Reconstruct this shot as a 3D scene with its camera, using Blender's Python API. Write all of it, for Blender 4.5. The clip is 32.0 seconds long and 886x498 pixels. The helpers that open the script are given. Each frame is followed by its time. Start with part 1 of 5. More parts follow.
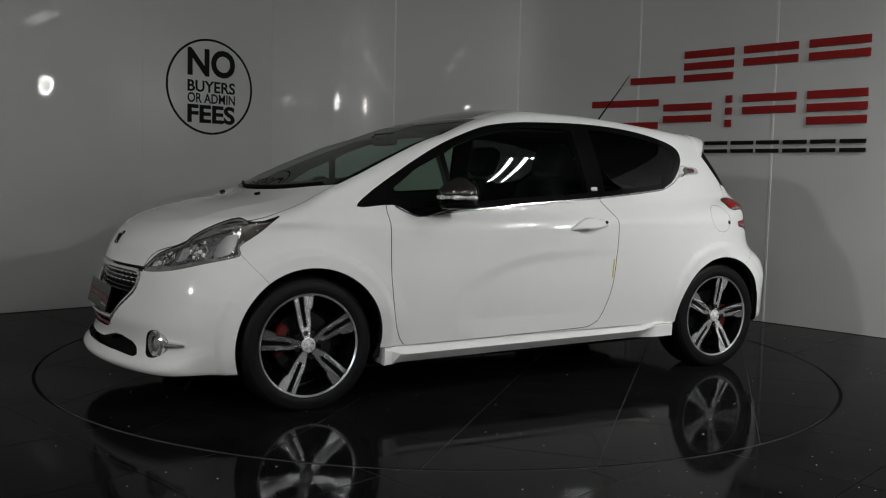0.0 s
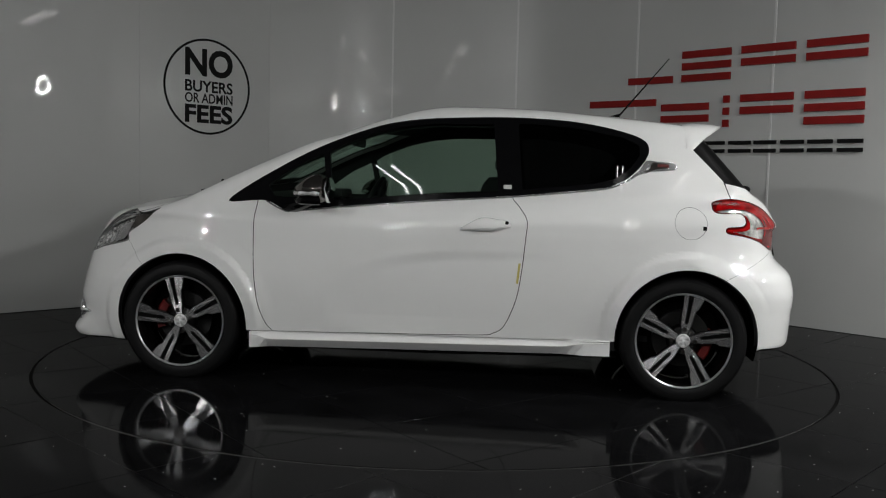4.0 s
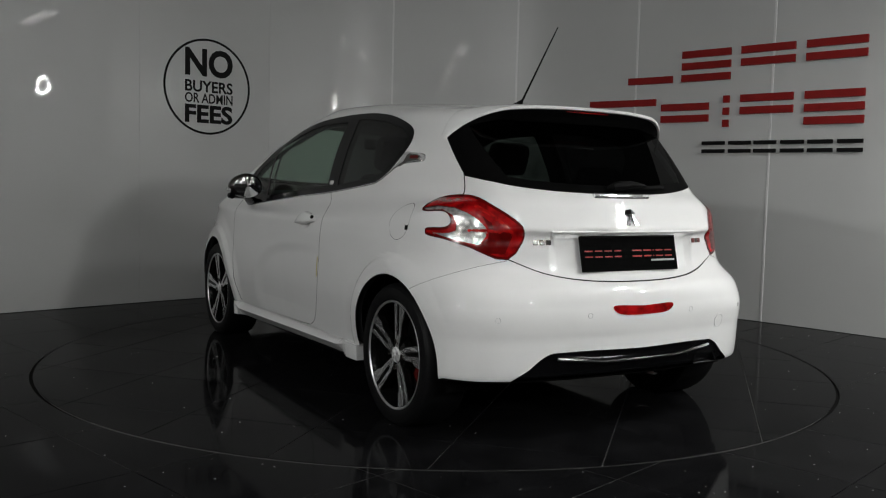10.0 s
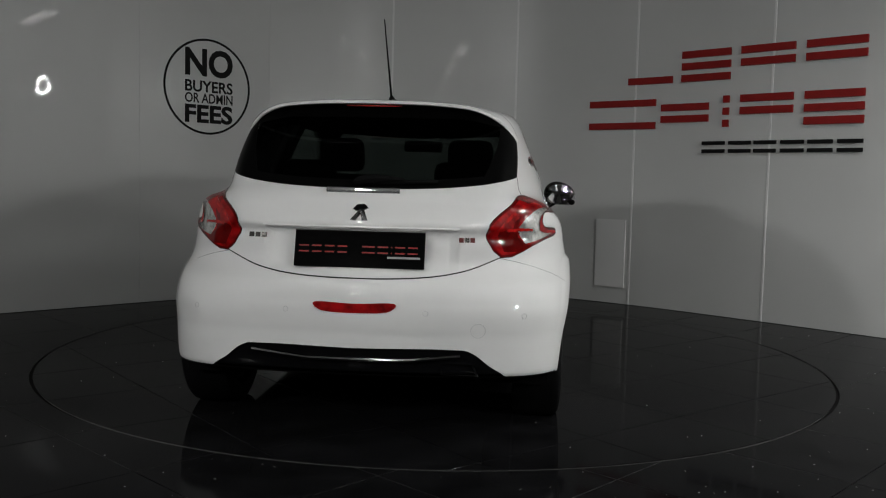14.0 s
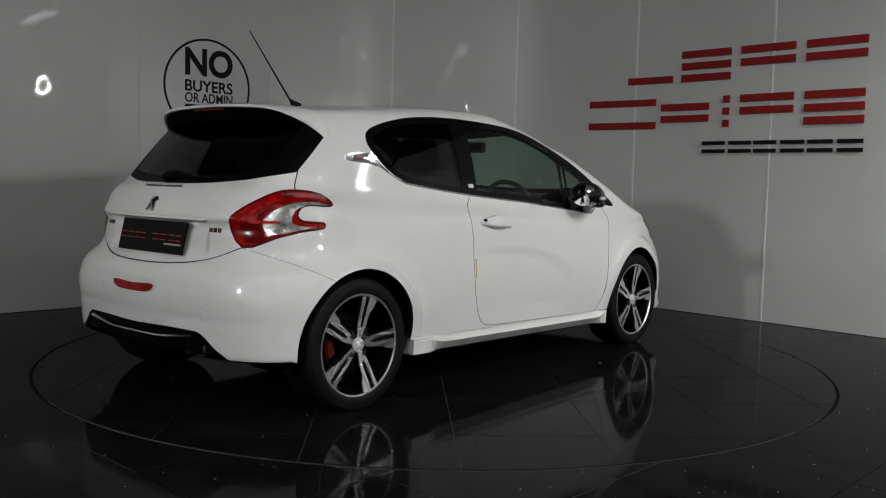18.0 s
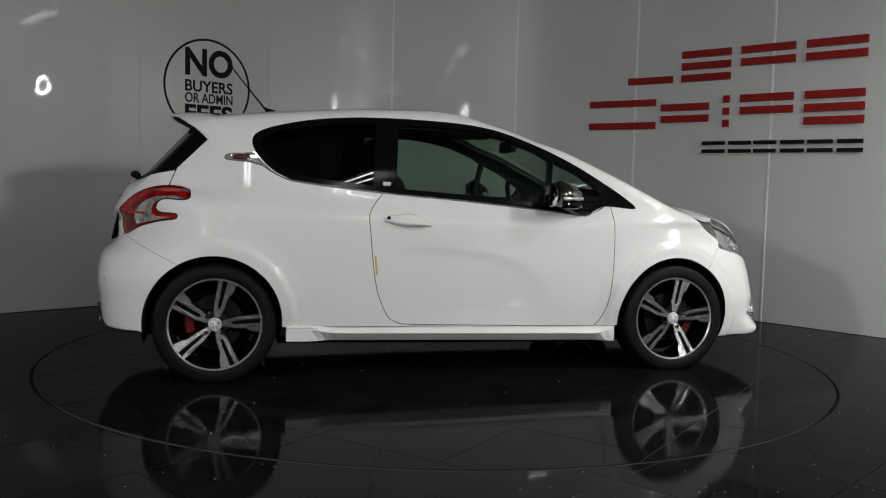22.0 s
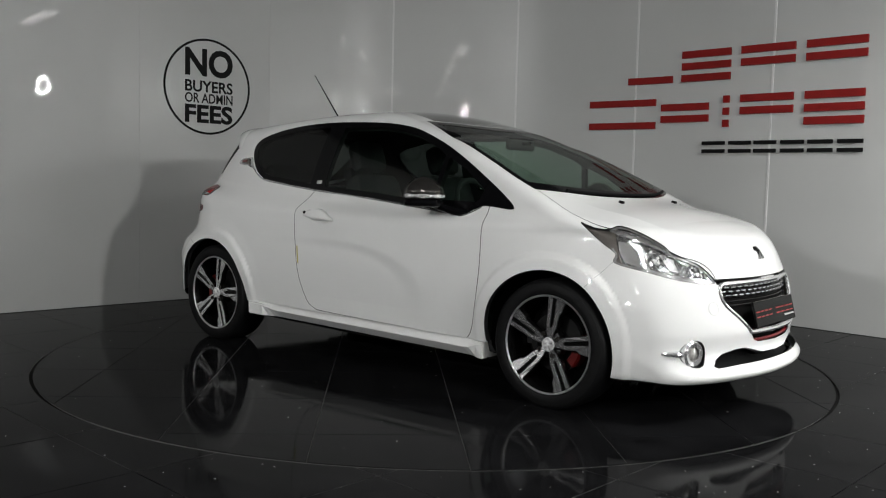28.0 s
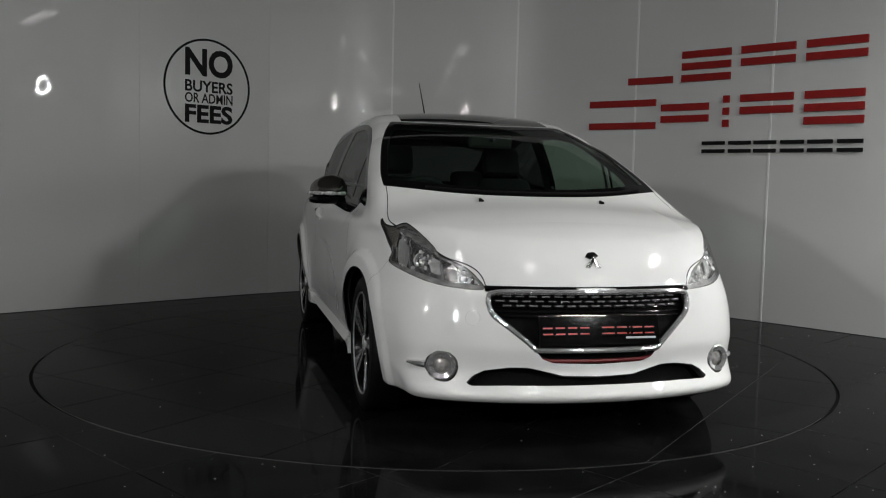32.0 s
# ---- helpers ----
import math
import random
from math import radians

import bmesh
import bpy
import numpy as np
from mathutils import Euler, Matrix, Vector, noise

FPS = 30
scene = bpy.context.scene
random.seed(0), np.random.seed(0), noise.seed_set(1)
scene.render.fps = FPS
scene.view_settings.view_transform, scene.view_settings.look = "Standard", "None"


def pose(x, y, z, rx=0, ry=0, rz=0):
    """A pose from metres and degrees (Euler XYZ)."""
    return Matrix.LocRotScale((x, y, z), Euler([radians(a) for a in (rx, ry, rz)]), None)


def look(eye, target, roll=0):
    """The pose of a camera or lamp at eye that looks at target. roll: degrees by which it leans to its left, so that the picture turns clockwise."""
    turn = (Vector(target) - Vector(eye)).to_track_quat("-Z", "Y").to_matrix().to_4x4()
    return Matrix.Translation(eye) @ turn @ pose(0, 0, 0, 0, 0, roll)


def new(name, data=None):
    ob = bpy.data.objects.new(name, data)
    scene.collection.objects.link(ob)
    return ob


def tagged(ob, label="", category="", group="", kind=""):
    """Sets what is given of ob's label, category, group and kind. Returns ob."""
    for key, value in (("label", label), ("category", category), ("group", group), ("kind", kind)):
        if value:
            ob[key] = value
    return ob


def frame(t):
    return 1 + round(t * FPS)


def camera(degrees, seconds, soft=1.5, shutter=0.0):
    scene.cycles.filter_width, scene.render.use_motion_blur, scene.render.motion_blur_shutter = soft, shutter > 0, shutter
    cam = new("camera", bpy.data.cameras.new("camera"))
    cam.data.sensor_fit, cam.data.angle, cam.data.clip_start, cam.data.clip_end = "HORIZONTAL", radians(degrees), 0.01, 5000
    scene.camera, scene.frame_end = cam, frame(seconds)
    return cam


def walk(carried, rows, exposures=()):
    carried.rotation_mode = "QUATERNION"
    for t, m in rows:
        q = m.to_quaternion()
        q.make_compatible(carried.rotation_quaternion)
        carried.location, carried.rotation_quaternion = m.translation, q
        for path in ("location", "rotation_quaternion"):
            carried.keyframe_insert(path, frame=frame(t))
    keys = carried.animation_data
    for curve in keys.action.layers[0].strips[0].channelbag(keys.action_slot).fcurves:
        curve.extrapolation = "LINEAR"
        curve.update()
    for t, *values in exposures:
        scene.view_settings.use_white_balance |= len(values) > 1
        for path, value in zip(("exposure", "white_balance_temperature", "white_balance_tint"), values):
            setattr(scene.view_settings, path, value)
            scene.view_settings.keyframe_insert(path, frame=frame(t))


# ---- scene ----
cam = camera(52.82, 32.0, soft=1.15)
EYE = Vector((0.0, -5.406, 1.031))


def view(yaw, pitch=-4.183, roll=1.417):
    """The tripod's pose for a pan of yaw degrees to the right."""
    a, b = radians(yaw), radians(pitch)
    return look(EYE, EYE + Vector((math.sin(a) * math.cos(b), math.cos(a) * math.cos(b), math.sin(b))), roll)


walk(cam, [(0.0, view(0.14)), (1.0, view(0.20)), (2.0, view(0.235)), (3.0, view(0.284)), (6.0, view(0.284)), (32.0, view(0.284))],
     [(0.0, 0.22), (3.0, 0.25), (6.0, 0.68), (9.0, 0.70), (11.0, 0.36), (13.0, 0.32), (17.0, 0.43), (20.0, 0.50), (22.0, 0.58), (24.0, 0.84), (25.0, 0.98),
      (28.0, 1.10), (29.0, 1.03), (31.0, 0.77), (32.0, 0.58)])

# ---- world, lamps ----
world = bpy.data.worlds.new("showroom_air")
scene.world = world
world.use_nodes = True
world.node_tree.nodes["Background"].inputs[0].default_value = (0.5, 0.52, 0.55, 1)
world.node_tree.nodes["Background"].inputs[1].default_value = 0.01


def area_lamp(x, y, z, sx, sy, watts, colour=(0.975, 0.98, 0.965), turn_z=0.0, spread=180):
    data = bpy.data.lights.new("ceiling_lamp", "AREA")
    data.shape, data.size, data.size_y, data.energy, data.color = "RECTANGLE", sx, sy, watts, colour
    data.spread = radians(spread)
    ob = new("ceiling_lamp", data)
    ob.matrix_world = pose(x, y, z, 0, 0, turn_z)
    return ob


# twin-tube fittings: place and turn; the first stands along the curved wall, the rest in rows behind the camera
LAMPS = [(4.0, -2.05, 49.5), (6.8, -5.0, 49.5), (9.1, -7.6, 49.5)] + [(x, y, 0.0) for y in (-4.3, -6.7, -9.1, -11.5) for x in (-1.1, 1.1, 3.3)]
CEILING = 3.45
for lx, ly, lr in LAMPS:
    for dx in (-0.075, 0.075):
        area_lamp(lx + dx * math.cos(radians(lr)), ly + dx * math.sin(radians(lr)), CEILING - 0.085, 0.03, 1.5, 41.0 if lx == 4.0 else 2.0, turn_z=lr, spread=150)
# four ring lamps light the turntable from the side of the hall and from behind the camera
RINGS = [[(5.25, -2.55, 2.50), (3.2, 2.2, 1.2)], [(-2.03, -7.83, 2.60), (0.3, 0.6, 1.0)], [(4.55, -6.60, 2.65), (-0.2, 0.2, 1.0)], [(-5.5, -7.0, 3.05), (1.0, 0.6, 1.0)]]


# ---- materials ----
def material(name, colour, rough=0.5, metal=0.0, **more):
    m = bpy.data.materials.new(name)
    m.use_nodes = True
    b = m.node_tree.nodes["Principled BSDF"]
    b.inputs["Base Color"].default_value = (*colour, 1)
    b.inputs["Roughness"].default_value = rough
    b.inputs["Metallic"].default_value = metal
    for key, value in more.items():
        b.inputs[key.replace("_", " ")].default_value = value
    return m


def vary(m, scale, amount, bump=0.0, bump_scale=None, rough_amount=0.0, detail=4.0, stretch=(1, 1, 1), space="Object"):
    """Adds noise to a material's colour, roughness and relief."""
    nt = m.node_tree
    b = nt.nodes["Principled BSDF"]
    co = nt.nodes.new("ShaderNodeTexCoord")
    mp = nt.nodes.new("ShaderNodeMapping")
    mp.inputs["Scale"].default_value = stretch
    nt.links.new(co.outputs[space], mp.inputs[0])
    n = nt.nodes.new("ShaderNodeTexNoise")
    n.inputs["Scale"].default_value, n.inputs["Detail"].default_value = scale, detail
    nt.links.new(mp.outputs[0], n.inputs["Vector"])
    base = b.inputs["Base Color"].default_value[:]
    if amount:
        r = nt.nodes.new("ShaderNodeMapRange")
        r.inputs["From Min"].default_value, r.inputs["From Max"].default_value = 0.3, 0.7
        r.inputs["To Min"].default_value, r.inputs["To Max"].default_value = 1 - amount, 1 + amount
        nt.links.new(n.outputs["Fac"], r.inputs["Value"])
        mul = nt.nodes.new("ShaderNodeVectorMath")
        mul.operation = "SCALE"
        mul.inputs[0].default_value = base[:3]
        nt.links.new(r.outputs[0], mul.inputs["Scale"])
        nt.links.new(mul.outputs[0], b.inputs["Base Color"])
    if rough_amount:
        r = nt.nodes.new("ShaderNodeMapRange")
        q = b.inputs["Roughness"].default_value
        r.inputs["From Min"].default_value, r.inputs["From Max"].default_value = 0.3, 0.7
        r.inputs["To Min"].default_value, r.inputs["To Max"].default_value = max(0.0, q - rough_amount), q + rough_amount
        nt.links.new(n.outputs["Fac"], r.inputs["Value"])
        nt.links.new(r.outputs[0], b.inputs["Roughness"])
    if bump:
        n2 = nt.nodes.new("ShaderNodeTexNoise")
        n2.inputs["Scale"].default_value, n2.inputs["Detail"].default_value = bump_scale or scale * 8, 5
        nt.links.new(mp.outputs[0], n2.inputs["Vector"])
        bp = nt.nodes.new("ShaderNodeBump")
        bp.inputs["Strength"].default_value, bp.inputs["Distance"].default_value = bump, 0.002
        nt.links.new(n2.outputs["Fac"], bp.inputs["Height"])
        nt.links.new(bp.outputs[0], b.inputs["Normal"])
    return m


PAINT = vary(material("white_car_paint", (0.80, 0.80, 0.79), 0.4, Coat_Weight=1.0, Coat_Roughness=0.02, Specular_IOR_Level=0.08), 3, 0.015)
BLACK_GLOSS = material("black_gloss_plastic", (0.004, 0.004, 0.0045), 0.10, Specular_IOR_Level=0.12)
BLACK_MATT = vary(material("black_matt_plastic", (0.005, 0.005, 0.005), 0.65, Specular_IOR_Level=0.06), 60, 0.2, bump=0.2)
CHROME = material("chrome", (0.82, 0.82, 0.83), 0.10, 0.8)
TYRE = vary(material("tyre_rubber", (0.004, 0.004, 0.0043), 0.55, Specular_IOR_Level=0.18), 40, 0.2, bump=0.25)
WALL = vary(material("grey_gloss_laminate", (0.48, 0.485, 0.475), 0.35, Coat_Weight=0.35, Coat_Roughness=0.006), 1.3, 0.03, rough_amount=0.05)
WALL_TRIM = material("pale_joint_strip", (0.62, 0.62, 0.61), 0.4)
HALL = vary(material("dark_hall_paint", (0.08, 0.08, 0.08), 0.7), 2, 0.1)
DUST = material("pale_dust", (0.7, 0.7, 0.68), 0.5)
TILE = vary(material("black_polished_tile", (0.0065, 0.0065, 0.007), 0.07, Specular_IOR_Level=0.013), 5, 0.35, rough_amount=0.03, detail=8)
GROUT = material("grey_grout", (0.09, 0.09, 0.087), 0.7)
CEIL = vary(material("dark_ceiling_paint", (0.05, 0.05, 0.05), 0.8), 3, 0.1)
RED = vary(material("red_acrylic", (0.22, 0.006, 0.005), 0.5, Specular_IOR_Level=0.25), 20, 0.05)
TUBE = material("tube_glow", (0.9, 0.9, 0.9), 0.4, Emission_Color=(0.98, 0.98, 0.95, 1), Emission_Strength=12.0)
for ring, power in zip(RINGS, (118.0, 110.0, 470.0, 600.0)):
    ring.append(material("ring_glow", (0.9, 0.9, 0.9), 0.4, Emission_Color=(0.97, 0.975, 0.965, 1), Emission_Strength=power))
INK = material("black_vinyl", (0.005, 0.005, 0.005), 0.5, Specular_IOR_Level=0.12)


# ---- mesh helpers ----
def mesh_of(name, verts, faces, mat, smooth=False):
    me = bpy.data.meshes.new(name)
    me.from_pydata([tuple(v) for v in verts], [], [tuple(f) for f in faces])
    me.materials.append(mat)
    if smooth:
        me.polygons.foreach_set("use_smooth", [True] * len(me.polygons))
    me.update()
    return me


def part(name, bm, mat, parent=None, label="", smooth=False):
    """One mesh object from a bmesh, under a thing or a part."""
    me = bpy.data.meshes.new(name)
    bm.normal_update()
    bm.to_mesh(me)
    bm.free()
    me.materials.append(mat)
    if smooth:
        me.polygons.foreach_set("use_smooth", [True] * len(me.polygons))
        me.set_sharp_from_angle(angle=radians(35))
    ob = new(name, me)
    ob.parent = parent
    return tagged(ob, label)


def add_box(bm, x0, x1, y0, y1, z0, z1, bevel=0.0, m=None):
    made = bmesh.ops.create_cube(bm, size=1.0)["verts"]
    for v in made:
        v.co = Vector((x0 + (v.co.x + 0.5) * (x1 - x0), y0 + (v.co.y + 0.5) * (y1 - y0), z0 + (v.co.z + 0.5) * (z1 - z0)))
    if bevel:
        edges = list({e for v in made for e in v.link_edges})
        out = bmesh.ops.bevel(bm, geom=edges, offset=bevel, segments=2, affect="EDGES", profile=0.5)
        made = list({v for f in out["faces"] for v in f.verts} | {v for v in made if v.is_valid})
    if m is not None:
        for v in made:
            v.co = m @ v.co
    return made


def box(x0, x1, y0, y1, z0, z1, bevel=0.0, m=None):
    bm = bmesh.new()
    add_box(bm, x0, x1, y0, y1, z0, z1, bevel, m)
    return bm


def spline(pts, n=16, closed=False):
    """Catmull-Rom points through 2D or 3D places."""
    p = np.array(pts, float)
    k, out = len(p), []
    for i in range(k if closed else k - 1):
        a, b, c, d = (p[(i + j) % k] if closed else p[min(max(i + j, 0), k - 1)] for j in (-1, 0, 1, 2))
        for s in np.arange(n) / n:
            out.append(0.5 * (2 * b + (c - a) * s + (2 * a - 5 * b + 4 * c - d) * s * s + (3 * b - a - 3 * c + d) * s ** 3))
    if not closed:
        out.append(p[-1])
    return np.array(out)


def lathe(profile, n=48, axis="y"):
    """A solid of turning: profile of (radius, along)."""
    bm = bmesh.new()
    rings = []
    for r, a in profile:
        ring = []
        for i in range(n):
            c, s = math.cos(2 * math.pi * i / n) * r, math.sin(2 * math.pi * i / n) * r
            ring.append(bm.verts.new((c, a, s) if axis == "y" else (c, s, a)))
        rings.append(ring)
    for r0, r1 in zip(rings, rings[1:]):
        for i in range(n):
            bm.faces.new((r0[i], r0[(i + 1) % n], r1[(i + 1) % n], r1[i]))
    bmesh.ops.remove_doubles(bm, verts=bm.verts, dist=1e-5)
    bmesh.ops.recalc_face_normals(bm, faces=bm.faces)
    return bm


def sweep(path, radius, n=8, flat=1.0):
    """A rod along 3D points."""
    bm = bmesh.new()
    p = [Vector(q) for q in path]
    rings = []
    for i, c in enumerate(p):
        t = (p[min(i + 1, len(p) - 1)] - p[max(i - 1, 0)]).normalized()
        s = t.cross(Vector((0, 0, 1)))
        s = s.normalized() if s.length > 1e-4 else Vector((1, 0, 0))
        u = s.cross(t)
        r = radius[i] if isinstance(radius, (list, tuple)) else radius
        rings.append([bm.verts.new(c + s * math.cos(a) * r + u * math.sin(a) * r * flat) for a in np.arange(n) * 2 * math.pi / n])
    for r0, r1 in zip(rings, rings[1:]):
        for i in range(n):
            bm.faces.new((r0[i], r0[(i + 1) % n], r1[(i + 1) % n], r1[i]))
    for r in (rings[0], rings[-1]):
        bm.faces.new(r)
    bmesh.ops.recalc_face_normals(bm, faces=bm.faces)
    return bm


# ---- the car's surface: x forward, y to its left, z up, origin on the floor midway between the axles ----
def smax(a, b, k):
    h = np.clip(0.5 + 0.5 * (a - b) / k, 0, 1)
    return b + (a - b) * h + k * h * (1 - h)


def smin(a, b, k):
    return -smax(-a, -b, k)


def curve(x, xs, ys):
    """A smooth monotone-ish curve through (xs, ys), xs rising."""
    xs, ys = np.array(xs, float), np.array(ys, float)
    d = np.gradient(ys, xs)
    i = np.clip(np.searchsorted(xs, x) - 1, 0, len(xs) - 2)
    h = xs[i + 1] - xs[i]
    t = np.clip((x - xs[i]) / h, 0, 1)
    return ((1 + 2 * t) * (1 - t) ** 2) * ys[i] + t * (1 - t) ** 2 * h * d[i] + t * t * (3 - 2 * t) * ys[i + 1] + t * t * (t - 1) * h * d[i + 1]


WHEEL_X, WHEEL_R = 1.269, 0.308


def hood_top(x, y):
    c = curve(x, [-2.1, -1.9, -1.75, -1.5, -1.2, -0.5, 0.3, 1.0, 1.30, 1.45, 1.65, 1.78, 1.88, 1.96, 2.02, 2.2], [0.86, 0.95, 1.00, 1.05, 1.06, 1.02, 0.99, 0.985, 0.978, 0.962, 0.915, 0.866, 0.806, 0.728, 0.62, 0.2])
    flat = np.clip((x - 0.7) / 0.4, 0, 1) * np.clip((2.0 - x) / 0.3, 0, 1)
    return c - 0.020 * flat - (0.15 - 0.065 * flat) * y * y - 0.10 * np.clip(y - 0.55, 0, 1)


def side_low(x, z):
    w = curve(z, [0.0, 0.18, 0.27, 0.40, 0.55, 0.70, 0.80, 0.86, 0.91, 0.96, 1.02, 1.2], [0.72, 0.79, 0.815, 0.838, 0.850, 0.847, 0.842, 0.832, 0.808, 0.775, 0.735, 0.62])
    w = w - 0.055 * (np.clip(x - 0.85, 0, 2) / 0.6) ** 2 * (0.45 + 0.70 * np.clip((z - 0.5) / 0.3, 0, 1))
    w = w - (0.008 + 0.007 * np.clip((z - 0.55) / 0.3, 0, 1)) * (np.clip(-0.95 - x, 0, 2) / 0.5) ** 2
    # a broad swell over each wheel, with a flared lip that starts in a crease
    for wx, swell, lip in ((WHEEL_X, 0.014, 0.018), (-WHEEL_X, 0.010, 0.018)):
        r = np.hypot(x - wx, z - WHEEL_R)
        s = np.clip((0.50 - r) / 0.12, 0, 1)
        c = np.clip((0.424 - r) / 0.030, 0, 1)
        w = w + (swell * s * s * (3 - 2 * s) + lip * c * (2 - c) * (0.4 + 0.6 * c)) * np.maximum(np.clip((z - 0.12) / 0.34, 0.12, 1), np.clip((abs(wx) - np.abs(x) + 0.05) / -0.20, 0, 1))
    # the hollow in the door's lower half: a curved front edge that fades towards the back
    q = (np.abs(x + 0.37) / 0.90) ** 2.6 + (np.abs(z - 0.40) / 0.31) ** 2.6
    s = np.clip((1.0 - q) / 0.42, 0, 1)
    f = np.clip((x + 0.75) / 0.8, 0, 1) * np.clip((z - 0.27) / 0.10, 0, 1)
    return w - 0.011 * s * s * (3 - 2 * s) * f


def belly(x):
    """The height of the shell's lower edge."""
    s = np.clip((-1.50 - x) / 0.14, 0, 1)
    return 0.170 + 0.02 * np.clip(-x, 0, 1) + 0.066 * s * s * (3 - 2 * s)


def body_field(x, y, z):
    """Below zero inside the shell."""
    y = np.abs(y)
    lo = np.clip((0.84 - z) / 0.34, 0, 1)
    lo = lo * lo * (3 - 2 * lo)
    recess = 0.035 * np.clip((0.40 - y) / 0.04, 0, 1) * np.clip((z - 0.665) / 0.16, 0, 1) * np.clip((0.846 - z) / 0.010, 0, 1)
    front = x - (curve(z, [0.0, 0.16, 0.208, 0.250, 0.278, 0.40, 0.52, 0.62, 0.74, 0.85, 1.0], [2.03, 2.064, 2.095, 2.066, 2.048, 2.048, 2.022, 1.995, 1.945, 1.88, 1.75]) - (0.10 - 0.012 * lo) * (y / 0.5) ** 2 - (1 - lo) * 0.33 * (y / 0.85) ** 8 - lo * 0.27 * (y / 0.87) ** 10)
    rear = (curve(z, [0.1, 0.25, 0.38, 0.43, 0.46, 0.55, 0.63, 0.68, 0.80, 0.90, 1.0, 1.1], [-1.80, -1.868, -1.884, -1.887, -1.892, -1.893, -1.869, -1.816, -1.798, -1.780, -1.733, -1.65]) + (0.045 - 0.014 * lo) * (y / 0.43) ** 2 + (1 - lo) * 0.25 * (y / 0.82) ** 8 + lo * 0.20 * (y / 0.845) ** 10 + recess) - x
    low = smax(y - side_low(x, z), z - hood_top(x, y), 0.055)
    low = smax(low, smax(0.86 * front, 0.86 * rear, 0.02), 0.045)
    roof = curve(x, [-1.75, -1.5, -1.33, -1.16, -0.87, -0.5, -0.25, 0.0, 0.2, 0.35, 0.5], [1.30, 1.352, 1.380, 1.400, 1.428, 1.456, 1.463, 1.461, 1.443, 1.415, 1.365]) - 0.11 * y * y - 0.25 * np.clip(y - 0.42, 0, 1) ** 2
    xs = x + 0.19 * y * y + 0.25 * np.clip(y - 0.5, 0, 1) ** 2
    screen = 0.86 * (z - (0.985 + 0.485 * (1.275 - xs) - 0.068 * np.clip(1.275 - xs, 0, 1) ** 2))
    back = (-1.445 - 0.93 * (1.27 - z) + 0.10 * (1.27 - z) ** 2 + 0.22 * y * y + 0.35 * np.clip(y - 0.45, 0, 1) ** 2 - x) * 0.73
    dz = z - 1.02
    flank = y - (0.743 - 0.27 * dz - 0.38 * np.clip(dz, 0, 1) ** 2 - 0.085 * (np.clip(-0.9 - x, 0, 2) / 0.5) ** 2 + 0.01 * np.clip(x, 0, 1.2))
    top = smax(smax(z - roof, screen, 0.10), back, 0.05)
    top = smax(smax(top, flank, 0.05), 0.85 - z, 0.03)
    return smax(smin(low, top, 0.045), belly(x) - z, 0.03)


def body_shell(step=0.0135):
    """The left half of the shell: a rounded box's grid, thrown from the car's spine onto the field's zero."""
    bx = (-2.15, 2.25)
    by, bz = 0.98, (0.05, 1.6)
    nx, ny, nz = round((bx[1] - bx[0]) / step), round(by / step), round((bz[1] - bz[0]) / step)
    X, Y, Z = np.linspace(*bx, nx + 1), np.linspace(0, by, ny + 1), np.linspace(*bz, nz + 1)
    index, pts, faces = {}, [], []

    def at(i, j, k):
        key = (i, j, k)
        if key not in index:
            index[key] = len(pts)
            pts.append((X[i], Y[j], Z[k]))
        return index[key]

    for i in range(nx):
        for k in range(nz):
            faces.append((at(i, ny, k), at(i, ny, k + 1), at(i + 1, ny, k + 1), at(i + 1, ny, k)))
        for j in range(ny):
            faces.append((at(i, j, nz), at(i + 1, j, nz), at(i + 1, j + 1, nz), at(i, j + 1, nz)))
            faces.append((at(i, j, 0), at(i, j + 1, 0), at(i + 1, j + 1, 0), at(i + 1, j, 0)))
    for j in range(ny):
        for k in range(nz):
            faces.append((at(nx, j, k), at(nx, j + 1, k), at(nx, j + 1, k + 1), at(nx, j, k + 1)))
            faces.append((at(0, j, k), at(0, j, k + 1), at(0, j + 1, k + 1), at(0, j + 1, k)))
    p = np.array(pts)
    q = np.stack([0.64 * p[:, 0], 0 * p[:, 1], np.full(len(p), 0.58)], 1)
    d = p - q
    lo, hi = np.zeros(len(p)), np.ones(len(p))
    for _ in range(22):
        mid = 0.5 * (lo + hi)
        inside = body_field(*(q + mid[:, None] * d).T) < 0
        lo, hi = np.where(inside, mid, lo), np.where(inside, hi, mid)
    v = q + (0.5 * (lo + hi))[:, None] * d
    f = np.array(faces)
    return v, np.concatenate([f[:, [0, 1, 2]], f[:, [0, 2, 3]]])


def body_normals(v, e=0.003):
    g = np.stack([body_field(*(v + o).T) - body_field(*(v - o).T) for o in np.eye(3) * e], 1)
    g[:, 1] = np.where(v[:, 1] < 1e-6, 0, g[:, 1])
    return g / np.maximum(np.linalg.norm(g, axis=1, keepdims=True), 1e-9)


